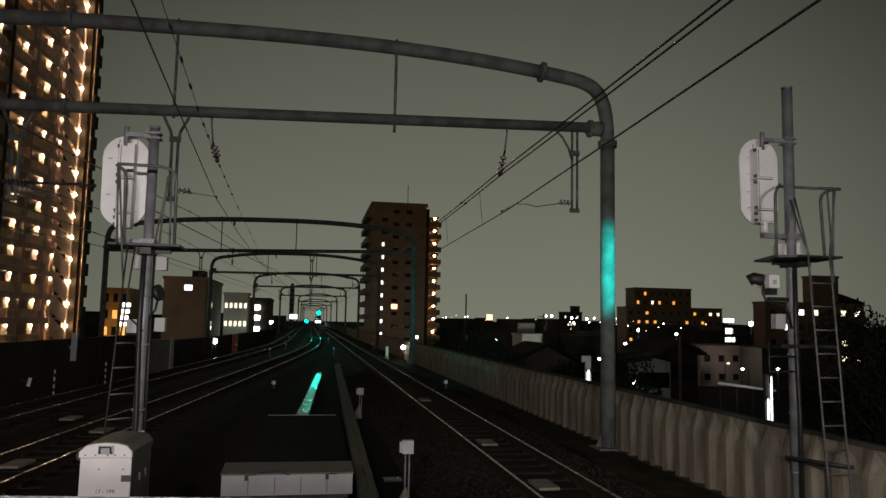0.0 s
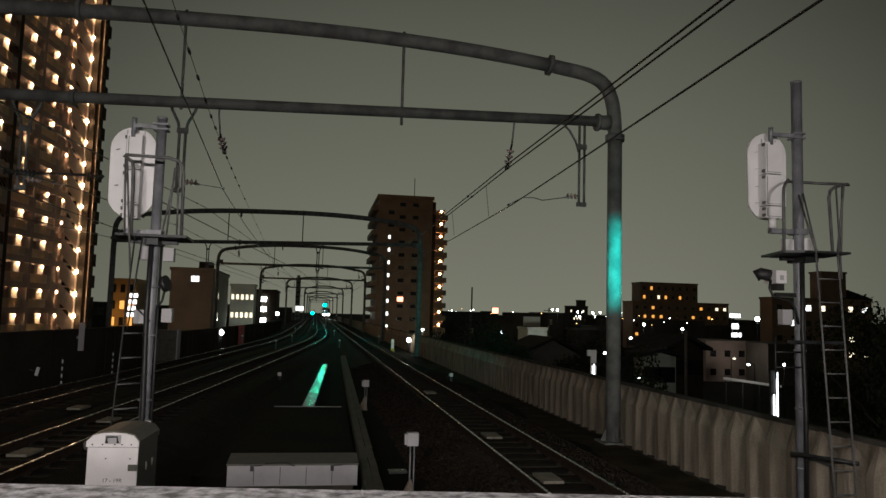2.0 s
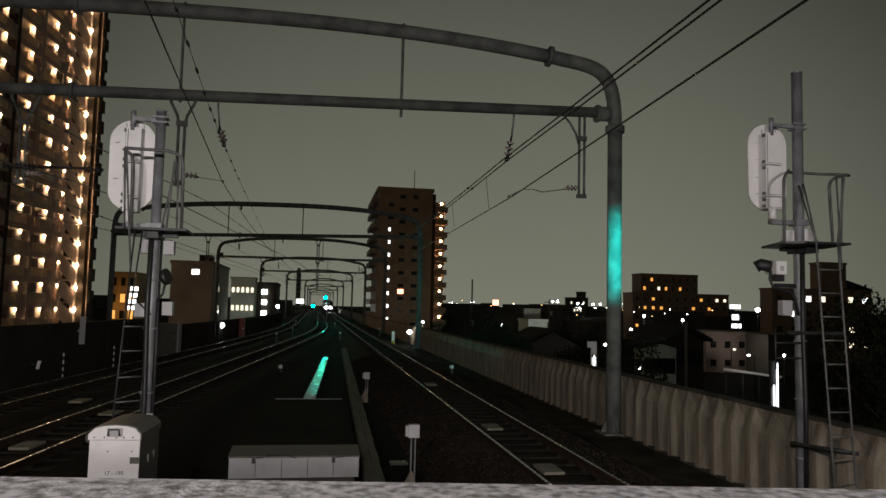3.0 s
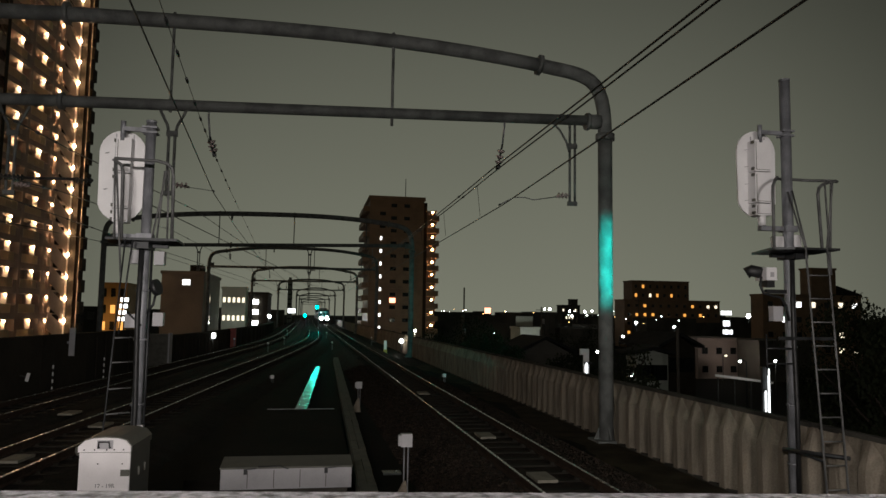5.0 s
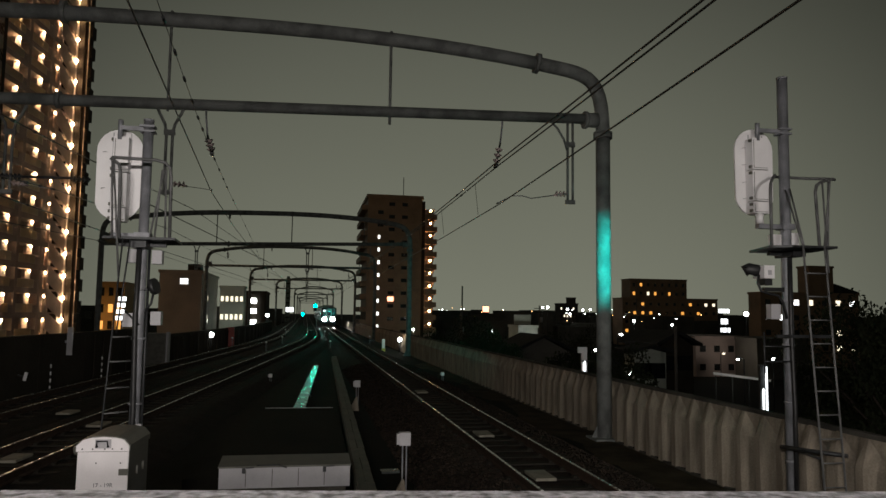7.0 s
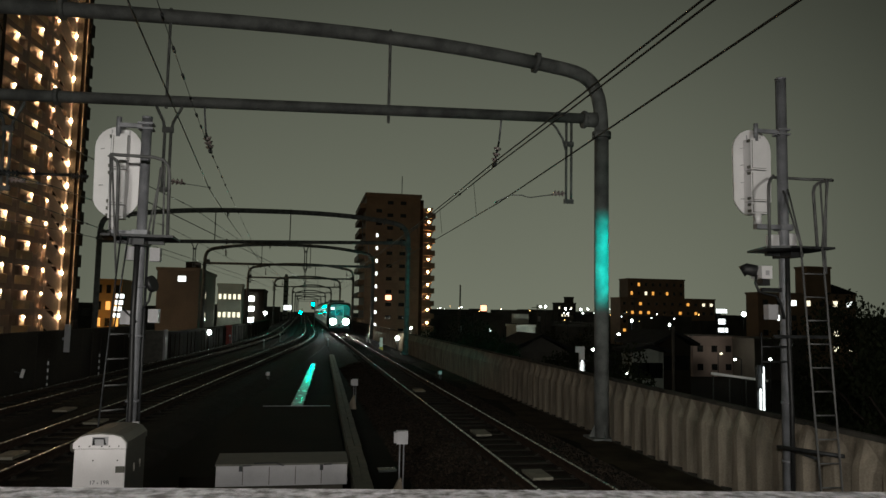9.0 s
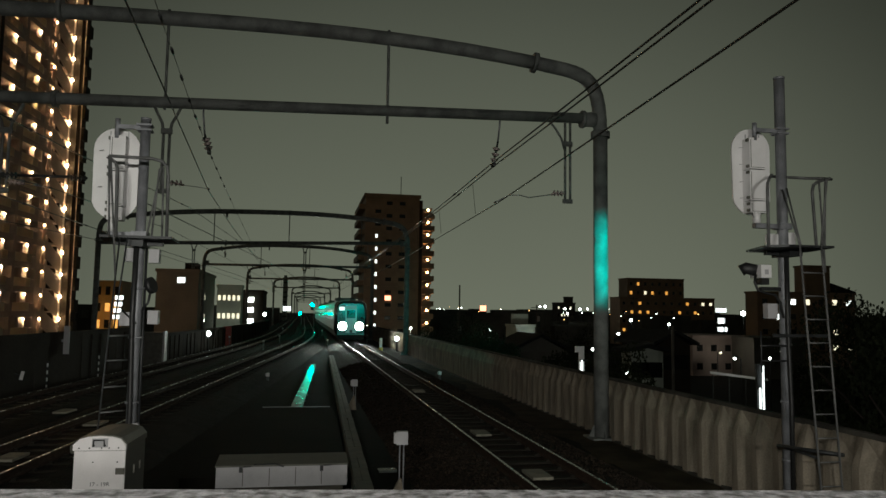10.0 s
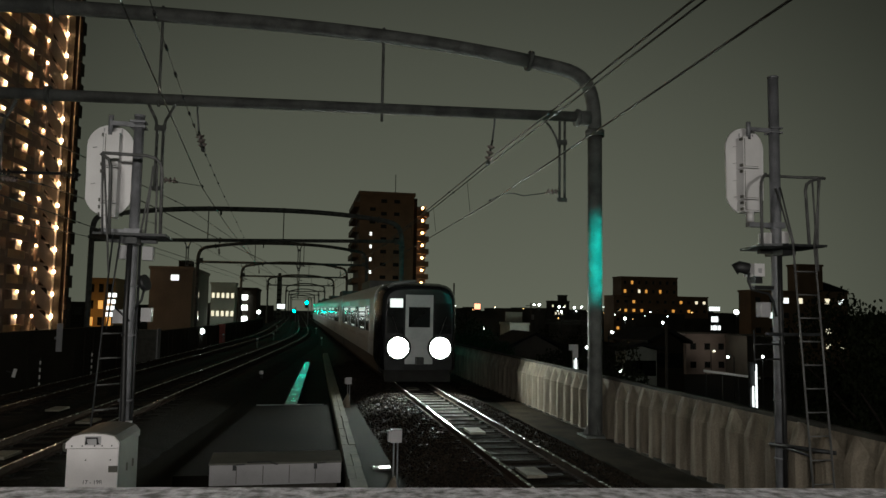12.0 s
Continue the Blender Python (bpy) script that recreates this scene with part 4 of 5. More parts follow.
# ---- buildings ----
def tower():
    """Tall lit block of flats: open galleries with warm lamps towards the tracks, a stair bay and a dark end."""
    root = thing("apartment_tower", "tall beige block of flats with warm lit galleries", "apartment building", pose(-33.4, 90, -7.0, 0, 0, -4.6))
    floors, st = 18, 2.95
    H = floors * st
    part("wall", boxed((-12, -1.9, -34, 16.4, 0, H)), BEIGE, root)
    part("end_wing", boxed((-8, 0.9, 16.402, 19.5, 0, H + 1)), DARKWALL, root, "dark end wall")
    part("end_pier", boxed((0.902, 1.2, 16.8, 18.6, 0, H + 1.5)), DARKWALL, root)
    part("rain_pipe", piped([(1.30, 16.75, 0.0), (1.30, 16.75, H)], 0.07, 8), BEIGE, root)
    lamps = [-24.4, -18.3, -12.2, -6.1, 0.0, 6.1]
    slab = mesh_of(boxed((-1.898, 0.08, -34, 10.6, -0.55, 0.12)), "slab", BEIGE)
    landing = mesh_of(boxed((-1.898, 0.0, 10.602, 16.4, -0.16, 0.0)), "landing", BEIGE)
    panel = mesh_of(boxed((0.0, 0.05, 0.0, 1.38, 0.121, 1.16)), "parapet_panel", FROSTED)
    wing = mesh_of(boxed((-0.58, 0.02, 0.12, 0.24, 0.122, 2.38)), "fin_wall", PANEL)
    low = mesh_of(boxed((0.0, 0.07, 1.24, 2.9, 0.121, 1.0)), "dim_parapet", BEIGE)
    pier = mesh_of(boxed((-1.898, 0.10, 2.2, 2.85, 0, H)), "pier", BEIGE)
    lampm = bmesh.new()
    ball(lampm, (0.04, -0.12, 2.15), 0.10, 8, 0.8)
    lampm = mesh_of(lampm, "corridor_lamp", G_WARM)
    small = bmesh.new()
    ball(small, (0.03, 10.40, 2.12), 0.075, 8, 1.6)
    small = mesh_of(small, "niche_lamp", G_STAIR)
    big = bmesh.new()
    ball(big, (0.26, 15.70, 2.05), 0.14, 8, 1.5)
    big = mesh_of(big, "stair_lamp", G_STAIR)
    post = mesh_of(boxed((-0.25, 0.05, 10.602, 10.80, 0.0, H)), "niche_post", BEIGE)
    stair_fin = mesh_of(boxed((-0.55, 0.12, 16.0, 16.2, 0, H)), "stair_fin", PANEL)
    door = mesh_of(boxed((0, 0.05, 0, 0.95, 0, 2.05), (0, 0.05, 1.3, 2.4, 0.9, 2.1)), "door", DARKWALL)
    box = mesh_of(boxed((-0.35, -0.05, 8.2, 8.9, 0.121, 0.95)), "meter_box", GREYBOX)
    flight = bmesh.new()
    prism(flight, [(-0.02, 10.85, 0.10), (-0.02, 15.6, -1.75), (-0.02, 15.6, 0.45), (-0.02, 10.85, 2.30)], (0.14, 0, 0))
    flight = mesh_of(flight, "stair_flight", BEIGE)
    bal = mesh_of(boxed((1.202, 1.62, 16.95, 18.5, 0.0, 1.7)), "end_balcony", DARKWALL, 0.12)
    for b in lamps:
        piece("pier", pier, root, pose(0, b, 0))
    # solid dark box over the full height, a little proud of the slabs
    part("recess", boxed((-1.7, 0.14, -3.9, -3.2, 0, H)), DARKWALL, root, "dark upright band on the gallery front")
    piece("niche_post", post, root, Matrix())
    piece("stair_fin", stair_fin, root, Matrix())
    for k in range(floors):
        z = k * st
        piece("slab", slab, root, pose(0, 0, z))
        piece("landing", landing, root, pose(0, 0, z + 0.1))
        piece("end_balcony", bal, root, pose(0, random.uniform(-0.02, 0.02), z))
        piece("stair_lamp", big, root, pose(0, 0, z))
        piece("niche_lamp", small, root, pose(0, 0, z))
        piece("stair_flight", flight, root, pose(0, 0, z + 1.0))
        piece("meter_box", box, root, pose(0, 0, z))
        for b in lamps:
            for c in range(3):
                piece("parapet_panel", panel, root, pose(0, b - 3.05 + 1.42 * c, z))
            piece("corridor_lamp", lampm, root, pose(0, b, z))
            piece("fin_wall", wing, root, pose(0, b, z))
            piece("dim_parapet", low, root, pose(0, b, z))
            piece("door", door, root, pose(-1.896, b - 2.6, z + 0.12))


def brick_block():
    """Fourteen-storey brown tiled block with an open lit stair on one side."""
    root = thing("brown_apartment_block", "brown tiled high-rise flats with lit outdoor stair", "apartment building", pose(0, 162, -7.0))
    H, st, n = 35.0, 2.83, 12
    part("wall", boxed((12.9, 25.0, 0, 16, 0, H)), BROWNTILE, root)
    part("roof_parapet", boxed((12.6, 25.3, -0.3, 16.3, H + 0.002, H + 0.8)), BROWNTILE, root, bevel=0.05)
    part("plant_room", boxed((19.0, 24.0, 4, 12, H + 0.802, H + 1.3)), DARKWALL, root)
    part("mast", rods(((21.5, 6, H + 1.0), (21.5, 6, H + 6)), r=0.08), DARKSTEEL, root)
    # dark wall colour stands for the shade in the recess beside the stair
    part("stair_core", boxed((25.002, 25.9, 1.0, 15, 0, H - 0.2)), DARKWALL, root)
    bal = mesh_of(boxed((11.5, 12.898, 0.6, 15, 0, 1.1)), "balcony", BROWNTILE, 0.05)
    land = mesh_of(boxed((25.902, 28.6, 0.4, 5.0, 0.0, 1.15)), "stair_landing", BROWNTILE, 0.04)
    ramp = bmesh.new()
    prism(ramp, [(25.95, 3.0, 1.2), (28.4, 3.0, 2.83), (28.4, 3.0, 2.2), (25.95, 3.0, 0.6)], (0, 1.2, 0))
    ramp = mesh_of(ramp, "stair_ramp", BEIGE)
    back = mesh_of(boxed((25.902, 28.5, 5.1, 5.4, 0.0, 2.83)), "stair_wall", BEIGE)
    lm = bmesh.new()
    ball(lm, (0, 0, 0), 0.27, 8)
    lm = mesh_of(lm, "stair_lamp", G_ORANGE)
    win = mesh_of(boxed((0.14, 0.56, -0.08, -0.002, 0.18, 0.92)), "window", G_COOL)
    dwin = mesh_of(boxed((0, 1.3, -0.06, -0.002, 0, 0.8)), "window", GLASS)
    band = mesh_of(boxed((12.898, 25.002, -0.05, -0.001, 0, 0.12)), "string_course", BROWNTILE)
    for k in range(n):
        z = k * st + 1.2
        piece("balcony", bal, root, pose(0, 0, z))
        piece("stair_landing", land, root, pose(0, 0, z - 1.6))
        piece("stair_ramp", ramp, root, pose(0, 0, z - 1.6))
        piece("stair_wall", back, root, pose(0, 0, z - 1.6))
        piece("string_course", band, root, pose(0, 0, z + 2.6))
        if k > 1:
            piece("stair_lamp", lm, root, pose(27.15, 0.9, z + 0.35))
        piece("window", win if k in (2, 3, 4, 5, 6, 7, 8, 9) else dwin, root, pose(15.1, 0, z - 0.9))
        for x in (17.6, 20.5):
            piece("window", dwin, root, pose(x, 0, z + 1.0))
    part("lit_window", boxed((17.6, 18.9, -0.1, -0.061, 12.1, 13.1)), G_REDSIGN, root, "warm lit window")


def block(name, label, x0, x1, y0, y1, z0, z1, wall, rows, cols, lit, mats, ww=0.5, wh=0.5, sides=True, cat="building"):
    """A plain building with its rows of windows, some of them lit."""
    root = thing(name, label, cat, pose(x0, y0, z0))
    w, d, h = x1 - x0, y1 - y0, z1 - z0
    part("wall", boxed((0, w, 0, d, 0, h)), wall, root)
    part("roof_parapet", boxed((-0.15, w + 0.15, -0.15, d + 0.15, h + 0.002, h + 0.4)), wall, root, bevel=0.04)
    sx, sz = w / cols, 2.95
    rim = mesh_of(boxed((-sx * ww / 2 - 0.1, sx * ww / 2 + 0.1, -0.12, -0.002, -0.12, 0.0)), "sill", wall)
    shapes = {}
    for r in range(rows):
        for c in range(cols):
            k = random.random()
            mt = random.choice(mats) if k < lit else GLASS
            if mt not in shapes:
                shapes[mt] = mesh_of(boxed((-sx * ww / 2, sx * ww / 2, -0.06, -0.003, 0, sz * wh)), "window", mt)
            x, z = (c + 0.5) * sx, h - (r + 1) * sz + 0.8
            if z < 0:
                continue
            piece("window", shapes[mt], root, pose(x, 0, z))
            piece("sill", rim, root, pose(x, 0, z))
    return root


def storeys(root, x0, x1, y0, y1, z0, h, wall, cols, mats):
    """Set-back upper storeys on a building, with their windows."""
    part("upper_wall", boxed((x0, x1, y0, y1, z0, z0 + h)), wall, root)
    part("upper_parapet", boxed((x0 - 0.15, x1 + 0.15, y0 - 0.15, y1 + 0.15, z0 + h + 0.002, z0 + h + 0.4)), wall, root)
    sx = (x1 - x0) / max(cols, 1)
    for r in range(int(h // 2.9)):
        for c in range(cols):
            mt = random.choice(mats)
            part("window", boxed((x0 + (c + 0.35) * sx, x0 + (c + 0.65) * sx, y0 - 0.06, y0 - 0.003, z0 + r * 2.95 + 0.9, z0 + r * 2.95 + 2.0)), mt, root)


def gabled(name, label, x0, x1, y0, y1, z1, rise, wall, roof):
    root = thing(name, label, "house", pose((x0 + x1) / 2, (y0 + y1) / 2, -7.0))
    w, d, h = (x1 - x0) / 2, (y1 - y0) / 2, z1 + 7.0
    part("wall", boxed((-w, w, -d, d, 0, h)), wall, root)
    bm = bmesh.new()
    prism(bm, [(-w - 0.6, -d - 0.5, h + 0.002), (0, -d - 0.5, h + rise), (w + 0.6, -d - 0.5, h + 0.002), (w + 0.6, -d - 0.5, h + 0.25), (0, -d - 0.5, h + rise + 0.28), (-w - 0.6, -d - 0.5, h + 0.25)], (0, 2 * d + 1, 0))
    part("roof", bm, roof, root)
    bm = bmesh.new()
    prism(bm, [(-w, -d, h + 0.001), (w, -d, h + 0.001), (0, -d, h + rise - 0.05)], (0, 2 * d, 0))
    part("gable", bm, wall, root)
    for x in (-0.5 * w, 0.4 * w):
        part("window", boxed((x - 0.7, x + 0.7, -d - 0.05, -d - 0.002, h - 2.0, h - 0.8)), GLASS, root)
    return root


def tree(x, y, top, spread, label="dark leafy tree beyond the fence"):
    root = thing("tree", label, "tree", pose(x, y, -7.0))
    h = top + 7.0
    bm = bmesh.new()
    pipe(bm, [(0, 0, 0), (0.15, 0, h * 0.3), (0, 0.1, h * 0.55)], 0.22, 8, 0.12)
    for k in range(6):
        a = k * 1.05 + random.random()
        pipe(bm, [(0, 0.05, h * (0.3 + 0.05 * k)), (math.cos(a) * spread * 0.35, math.sin(a) * spread * 0.35, h * (0.5 + 0.05 * k)), (math.cos(a) * spread * 0.7, math.sin(a) * spread * 0.7, h * (0.6 + 0.06 * k))], 0.09, 6, 0.03)
    part("trunk", bm, BARK, root)
    bm = bmesh.new()
    clumps = [(random.uniform(-1, 1) * spread * 0.75, random.uniform(-1, 1) * spread * 0.75, h * random.uniform(0.42, 0.93), spread * random.uniform(0.22, 0.45)) for k in range(16)]
    for cx, cy, cz, r in clumps:
        for k in range(240):
            d = Vector((random.gauss(0, 1), random.gauss(0, 1), random.gauss(0, 1))).normalized() * r * random.uniform(0.5, 1.05)
            c = Vector((cx, cy, min(cz, h - r * 0.6))) + d
            e = Euler((random.uniform(0, 6), random.uniform(0, 6), random.uniform(0, 6))).to_matrix()
            s = random.uniform(0.07, 0.15)
            bm.faces.new([bm.verts.new(c + e @ Vector(p) * s) for p in ((-1, 0, 0), (0, -0.55, 0.1), (1, 0, 0), (0, 0.55, 0.1))])
    part("crown", bm, LEAF, root)


# ---- small things along the line and in the streets ----
def distant_signal(x, y, z):
    root = thing("distant_signal", "tall signal down the line showing green", "railway signal", pose(x, y, 0), group="signals down the line")
    part("mast", piped([(0.3, 0, -0.449), (0.3, 0, z + 0.8)], 0.07, 8), STEEL, root)
    part("head", boxed((-0.28, 0.28, 0.0, 0.12, z - 0.9, z + 0.45)), BLACK, root, bevel=0.1)
    part("bracket", boxed((0.0, 0.36, 0.122, 0.2, z - 0.5, z - 0.4)), STEEL, root)
    part("lens", piped([(0, -0.02, z), (0, -0.001, z)], 0.27, 14), G_GREEN, root, "green lit lens")


def lamp_post(x, y, z0, z1, r, glass, label, arm=0.0):
    root = thing("street_lamp", label, "street lamp", pose(x, y, z0), group="street lamps")
    h = z1 - z0
    part("pole", piped([(0, 0, 0), (0, 0, h - 0.1), (arm * 0.6, 0, h + 0.05), (arm, 0, h + 0.05)] if arm else [(0, 0, 0), (0, 0, h - r)], 0.06, 8), DARKSTEEL, root)
    bm = bmesh.new()
    ball(bm, (arm, 0, h - (0.1 if arm else 0)), r, 8, 0.7 if arm else 1.0)
    part("globe", bm, glass, root, "glowing lamp head")
    part("cap", boxed((arm - r, arm + r, -r, r, h + r * 1.01, h + r * 1.2)), DARKSTEEL, root)


def utility_pole(x, y, top, bars):
    root = thing("utility_pole", "thin concrete utility pole with crossarms", "utility pole", pose(x, y, -7.0), group="utility poles")
    h = top + 7.0
    part("pole", rods(((0, 0, 0), (0, 0, h)), r=0.095, n=10), GREYWALL, root)
    for k in range(bars):
        part("crossarm", boxed((-0.9, 0.9, -0.14, -0.096, h - 0.5 - 0.6 * k, h - 0.4 - 0.6 * k)), DARKSTEEL, root)
    if bars > 1:
        part("transformer", rods(((0.3, 0, h - 2.6), (0.3, 0, h - 1.8)), r=0.22, n=12), GREYBOX, root)


def tube_sign(x, y, z0, z1, n):
    root = thing("tube_sign", "upright sign lit by white fluorescent tubes", "lit sign", pose(x, y, 0))
    part("pole", boxed((-0.1, 0.14, 0.07, 0.16, -7.0, z0 - 0.15)), DARKSTEEL, root)
    part("frame", boxed((-0.13, 0.17, 0.06, 0.16, z0 - 0.149, z1 + 0.06)) if n > 1 else boxed((-0.14, 0.06, 0.06, 0.16, z0 - 0.149, z1 + 0.12), (-0.28, -0.141, 0.06, 0.16, z1 - 0.1, z1 + 0.12)), WHITE if n == 1 else DARKSTEEL, root)
    for k in range(n):
        part("tube", rods(((0.12 * k - 0.06, 0, z0 if k else z0 - 0.1), (0.12 * k - 0.06, 0, z1 if k else (z0 + z1) / 2)), r=0.03, n=10), G_COOL, root)
    part("tube_clip", boxed((-0.14, 0.16, 0.0, 0.059, (z0 + z1) / 2 - 0.05, (z0 + z1) / 2 + 0.02)), DARKSTEEL, root)


def striped_stake(x, y, h):
    root = thing("striped_stake", "slim black and white striped stake by the wall", "stake", pose(x, y, -0.448), group="striped stakes")
    part("stake", rods(((0, 0, 0), (0, 0, h)), r=0.022, n=8), BLACK, root)
    for k in range(4):
        part("band", rods(((0, 0, h * (0.08 + 0.24 * k)), (0, 0, h * (0.20 + 0.24 * k))), r=0.027, n=8), WHITE, root)


def city_lights():
    """Far windows and lamps of the town, too small to tell apart."""
    for nm, mt, n, lab in (("white_city_lights", G_STREET, 45, "scattered white lights of the distant town"), ("amber_city_lights", glow("amber_far_lamp", (1.0, 0.55, 0.2), 7), 60, "scattered amber lights of the distant town")):
        bm = bmesh.new()
        for i in range(n):
            y = random.uniform(170, 520)
            a = radians(random.uniform(9.5, 30) if random.random() < 0.8 else random.uniform(-16, -3))
            x = y * math.tan(a)
            z = 2.5 + random.uniform(-3.0, 3.2) * y / 330
            s = random.uniform(0.08, 0.24) * y / 300
            quad_box(bm, x - s, x + s, y - 0.1, y + 0.1, z - s * 0.7, z + s * 0.7)
        tagged(part(nm, bm, mt), lab, "city lights", kind="stuff")
    bm = bmesh.new()
    for i in range(240):
        y = random.uniform(190, 620)
        a = radians(random.uniform(7, 46) if random.random() < 0.75 else random.uniform(-22, -3))
        x, w = y * math.tan(a), random.uniform(3, 9)
        quad_box(bm, x - w, x + w, y, y + 10, -7.0, random.uniform(-2.0, 3.2) + 1.6 * y / 330)
    tagged(part("distant_town", bm, HAZYTOWN), "dark roofs of the distant town", "town", kind="stuff")


def billboard(x0, x1, y, z0, z1, mt, label):
    root = thing("billboard", label, "billboard", pose((x0 + x1) / 2, y, -7.0))
    w = (x1 - x0) / 2
    part("panel", boxed((-w, w, -0.1, 0.1, z0 + 7, z1 + 7)), mt, root, bevel=0.09)
    for x in (-w * 0.7, w * 0.7):
        part("leg", rods(((x, 0.15, 0), (x, 0.15, z1 + 6.9)), r=0.09), DARKSTEEL, root)
    part("frame", boxed((-w - 0.08, w + 0.08, 0.102, 0.2, z0 + 6.92, z1 + 7.08)), DARKSTEEL, root)


# ---- the train ----
def car_shell(bm, y0, y1, w, z0, z1):
    """Straight car body with rounded roof edges."""
    prof = [(-w, z0), (-w, z1 - 0.55), (-w + 0.06, z1 - 0.30), (-w + 0.25, z1 - 0.10), (-w + 0.6, z1 - 0.02), (0, z1), (w - 0.6, z1 - 0.02), (w - 0.25, z1 - 0.10), (w - 0.06, z1 - 0.30), (w, z1 - 0.55), (w, z0)]
    prism(bm, [(x, y0, z) for x, z in prof], (0, y1 - y0, 0))


def train():
    """A stainless commuter train; its front is at y = 0 and its cars stretch along +y."""
    root = thing("commuter_train", "stainless steel commuter train with black cab front and bright headlights", "train", pose(3.97, 365, 0))
    W, Z0, Z1 = 1.39, 0.95, 3.47
    for c in range(5):
        y0 = 1.1 if c == 0 else c * 20.0 + 0.25
        y1 = c * 20.0 + 19.75
        bm = bmesh.new()
        car_shell(bm, y0, y1, W, Z0, Z1)
        car = part("car_body", bm, TRAINSTEEL, root, "brushed stainless car body")
        part("underframe", boxed((-1.2, 1.2, y0, y1, 0.42, Z0 - 0.002)), UNDER, car)
        part("roof_unit", boxed((-0.9, 0.9, y0 + 7, y0 + 11, Z1 - 0.05, Z1 + 0.32)), PAINTED, car, bevel=0.06)
        if c:
            part("gangway", boxed((-0.9, 0.9, y0 - 0.5, y0 - 0.002, 0.9, 3.2)), BLACK, car)
        for s in (-1, 1):
            x = s * W
            x0, x1 = (x - 0.012, x - 0.001) if s < 0 else (x + 0.001, x + 0.012)
            part("stripe", boxed((x0, x1, y0 + 0.2, y1 - 0.05, 1.42, 1.55)), GREYBOX, car)
            for k in range(4):
                d = c * 20 + 2.6 + k * 4.9
                part("door", boxed((x0 * 1.004, x1 * 1.004, d, d + 1.3, 1.0, 2.9)), TRAINSTEEL, car)
                part("door_window", boxed((x0 * 1.012, x1 * 1.012, d + 0.15, d + 0.58, 1.75, 2.65), (x0 * 1.012, x1 * 1.012, d + 0.72, d + 1.15, 1.75, 2.65)), GLASS, car)
                if k < 3:
                    part("window", boxed((x0 * 1.01, x1 * 1.01, d + 1.75, d + 3.25, 1.72, 2.62), (x0 * 1.01, x1 * 1.01, d + 3.32, d + 4.5, 1.72, 2.62)), GLASS, car, "saloon window")
                    # glowing strips on the glass imitate bright reflections, no lamps inside
                    if s < 0 and (c * 3 + k) % 4 != 3:
                        part("glint_strip", boxed((x0 * 1.014, x1 * 1.014, d + 1.8, d + 4.4, 2.47, 2.58), (x0 * 1.014, x1 * 1.014, d + 2.1, d + 3.6, 1.78, 1.83)), G_GLINT, car, "glowing strip standing in for a reflection on the window")
        for y in (y0 + 2.2, y1 - 3.2):
            bogie = part("bogie", boxed((-1.0, -0.85, y - 1.3, y + 1.3, 0.35, 0.60), (0.85, 1.0, y - 1.3, y + 1.3, 0.35, 0.60), (-0.8, 0.8, y - 0.2, y + 0.2, 0.4, 0.55)), UNDER, car)
            for yy in (y - 1.05, y + 1.05):
                for s in (-1, 1):
                    part("wheel", piped([(s * 0.50, yy, 0.431), (s * 0.63, yy, 0.431)], 0.43, 18), UNDER, bogie)
    # cab: narrows towards its front, with rounded shoulders
    bm = bmesh.new()
    sect = []
    for y, w, z0, z1 in ((1.1, W, Z0, Z1), (0.75, W - 0.02, Z0 - 0.12, Z1 - 0.02), (0.45, W - 0.07, Z0 - 0.24, Z1 - 0.07), (0.2, W - 0.14, Z0 - 0.33, Z1 - 0.13), (0.05, W - 0.21, Z0 - 0.38, Z1 - 0.20), (0.0, W - 0.27, Z0 - 0.40, Z1 - 0.26)):
        ring = [(-w, z0)]
        for k in range(13):
            a = math.pi * (1 - k / 12)
            ca, sa = math.cos(a), math.sin(a)
            ring.append((w * math.copysign(abs(ca) ** 0.42, ca), z1 - 0.85 + 0.85 * sa ** 0.6 if sa > 1e-6 else z1 - 0.85))
        ring.append((w, z0))
        sect.append([bm.verts.new((x, y, z)) for x, z in ring])
    n = len(sect[0])
    for a, b in zip(sect, sect[1:]):
        for i in range(n):
            bm.faces.new((a[i], a[(i + 1) % n], b[(i + 1) % n], b[i])).smooth = True
    bm.faces.new(sect[-1])
    bm.faces.new(sect[0][::-1])
    cab = part("cab", bm, TRAINFACE, root, "glossy black cab front")
    part("cab_door", boxed((-0.46, 0.46, -0.035, -0.002, 0.75, 3.02)), TRAINDOOR, cab, "pale grey emergency door", bevel=0.02)
    part("cab_door_window", boxed((-0.36, 0.36, -0.048, -0.036, 1.95, 2.62)), GLASS, cab, bevel=0.01)
    part("windscreen", boxed((-1.08, -0.52, -0.02, -0.002, 1.75, 2.75)), GLASS, cab)
    part("windscreen", boxed((0.52, 1.08, -0.02, -0.002, 1.75, 2.75)), GLASS, cab)
    part("destination_sign", boxed((-0.98, -0.56, -0.04, -0.021, 2.60, 2.88)), G_SIGN, cab, "white lit destination display")
    # tube added where the curved roof edge catches a highlight
    part("brow", piped([(-1.02, 0.30, Z1 - 0.22), (-0.85, 0.24, Z1 - 0.09), (-0.5, 0.2, Z1 - 0.03), (-0.1, 0.2, Z1 + 0.0)], 0.06, 10), TRAINSTEEL, cab, "steel tube shaped as the highlight on the roof edge")
    # lamps far wider than real ones: their glare is built into the discs
    for s in (-1, 1):
        part("lamp_housing", piped([(s * 0.70, -0.05, 1.28), (s * 0.70, -0.002, 1.28)], 0.38, 20), DARKSTEEL, cab)
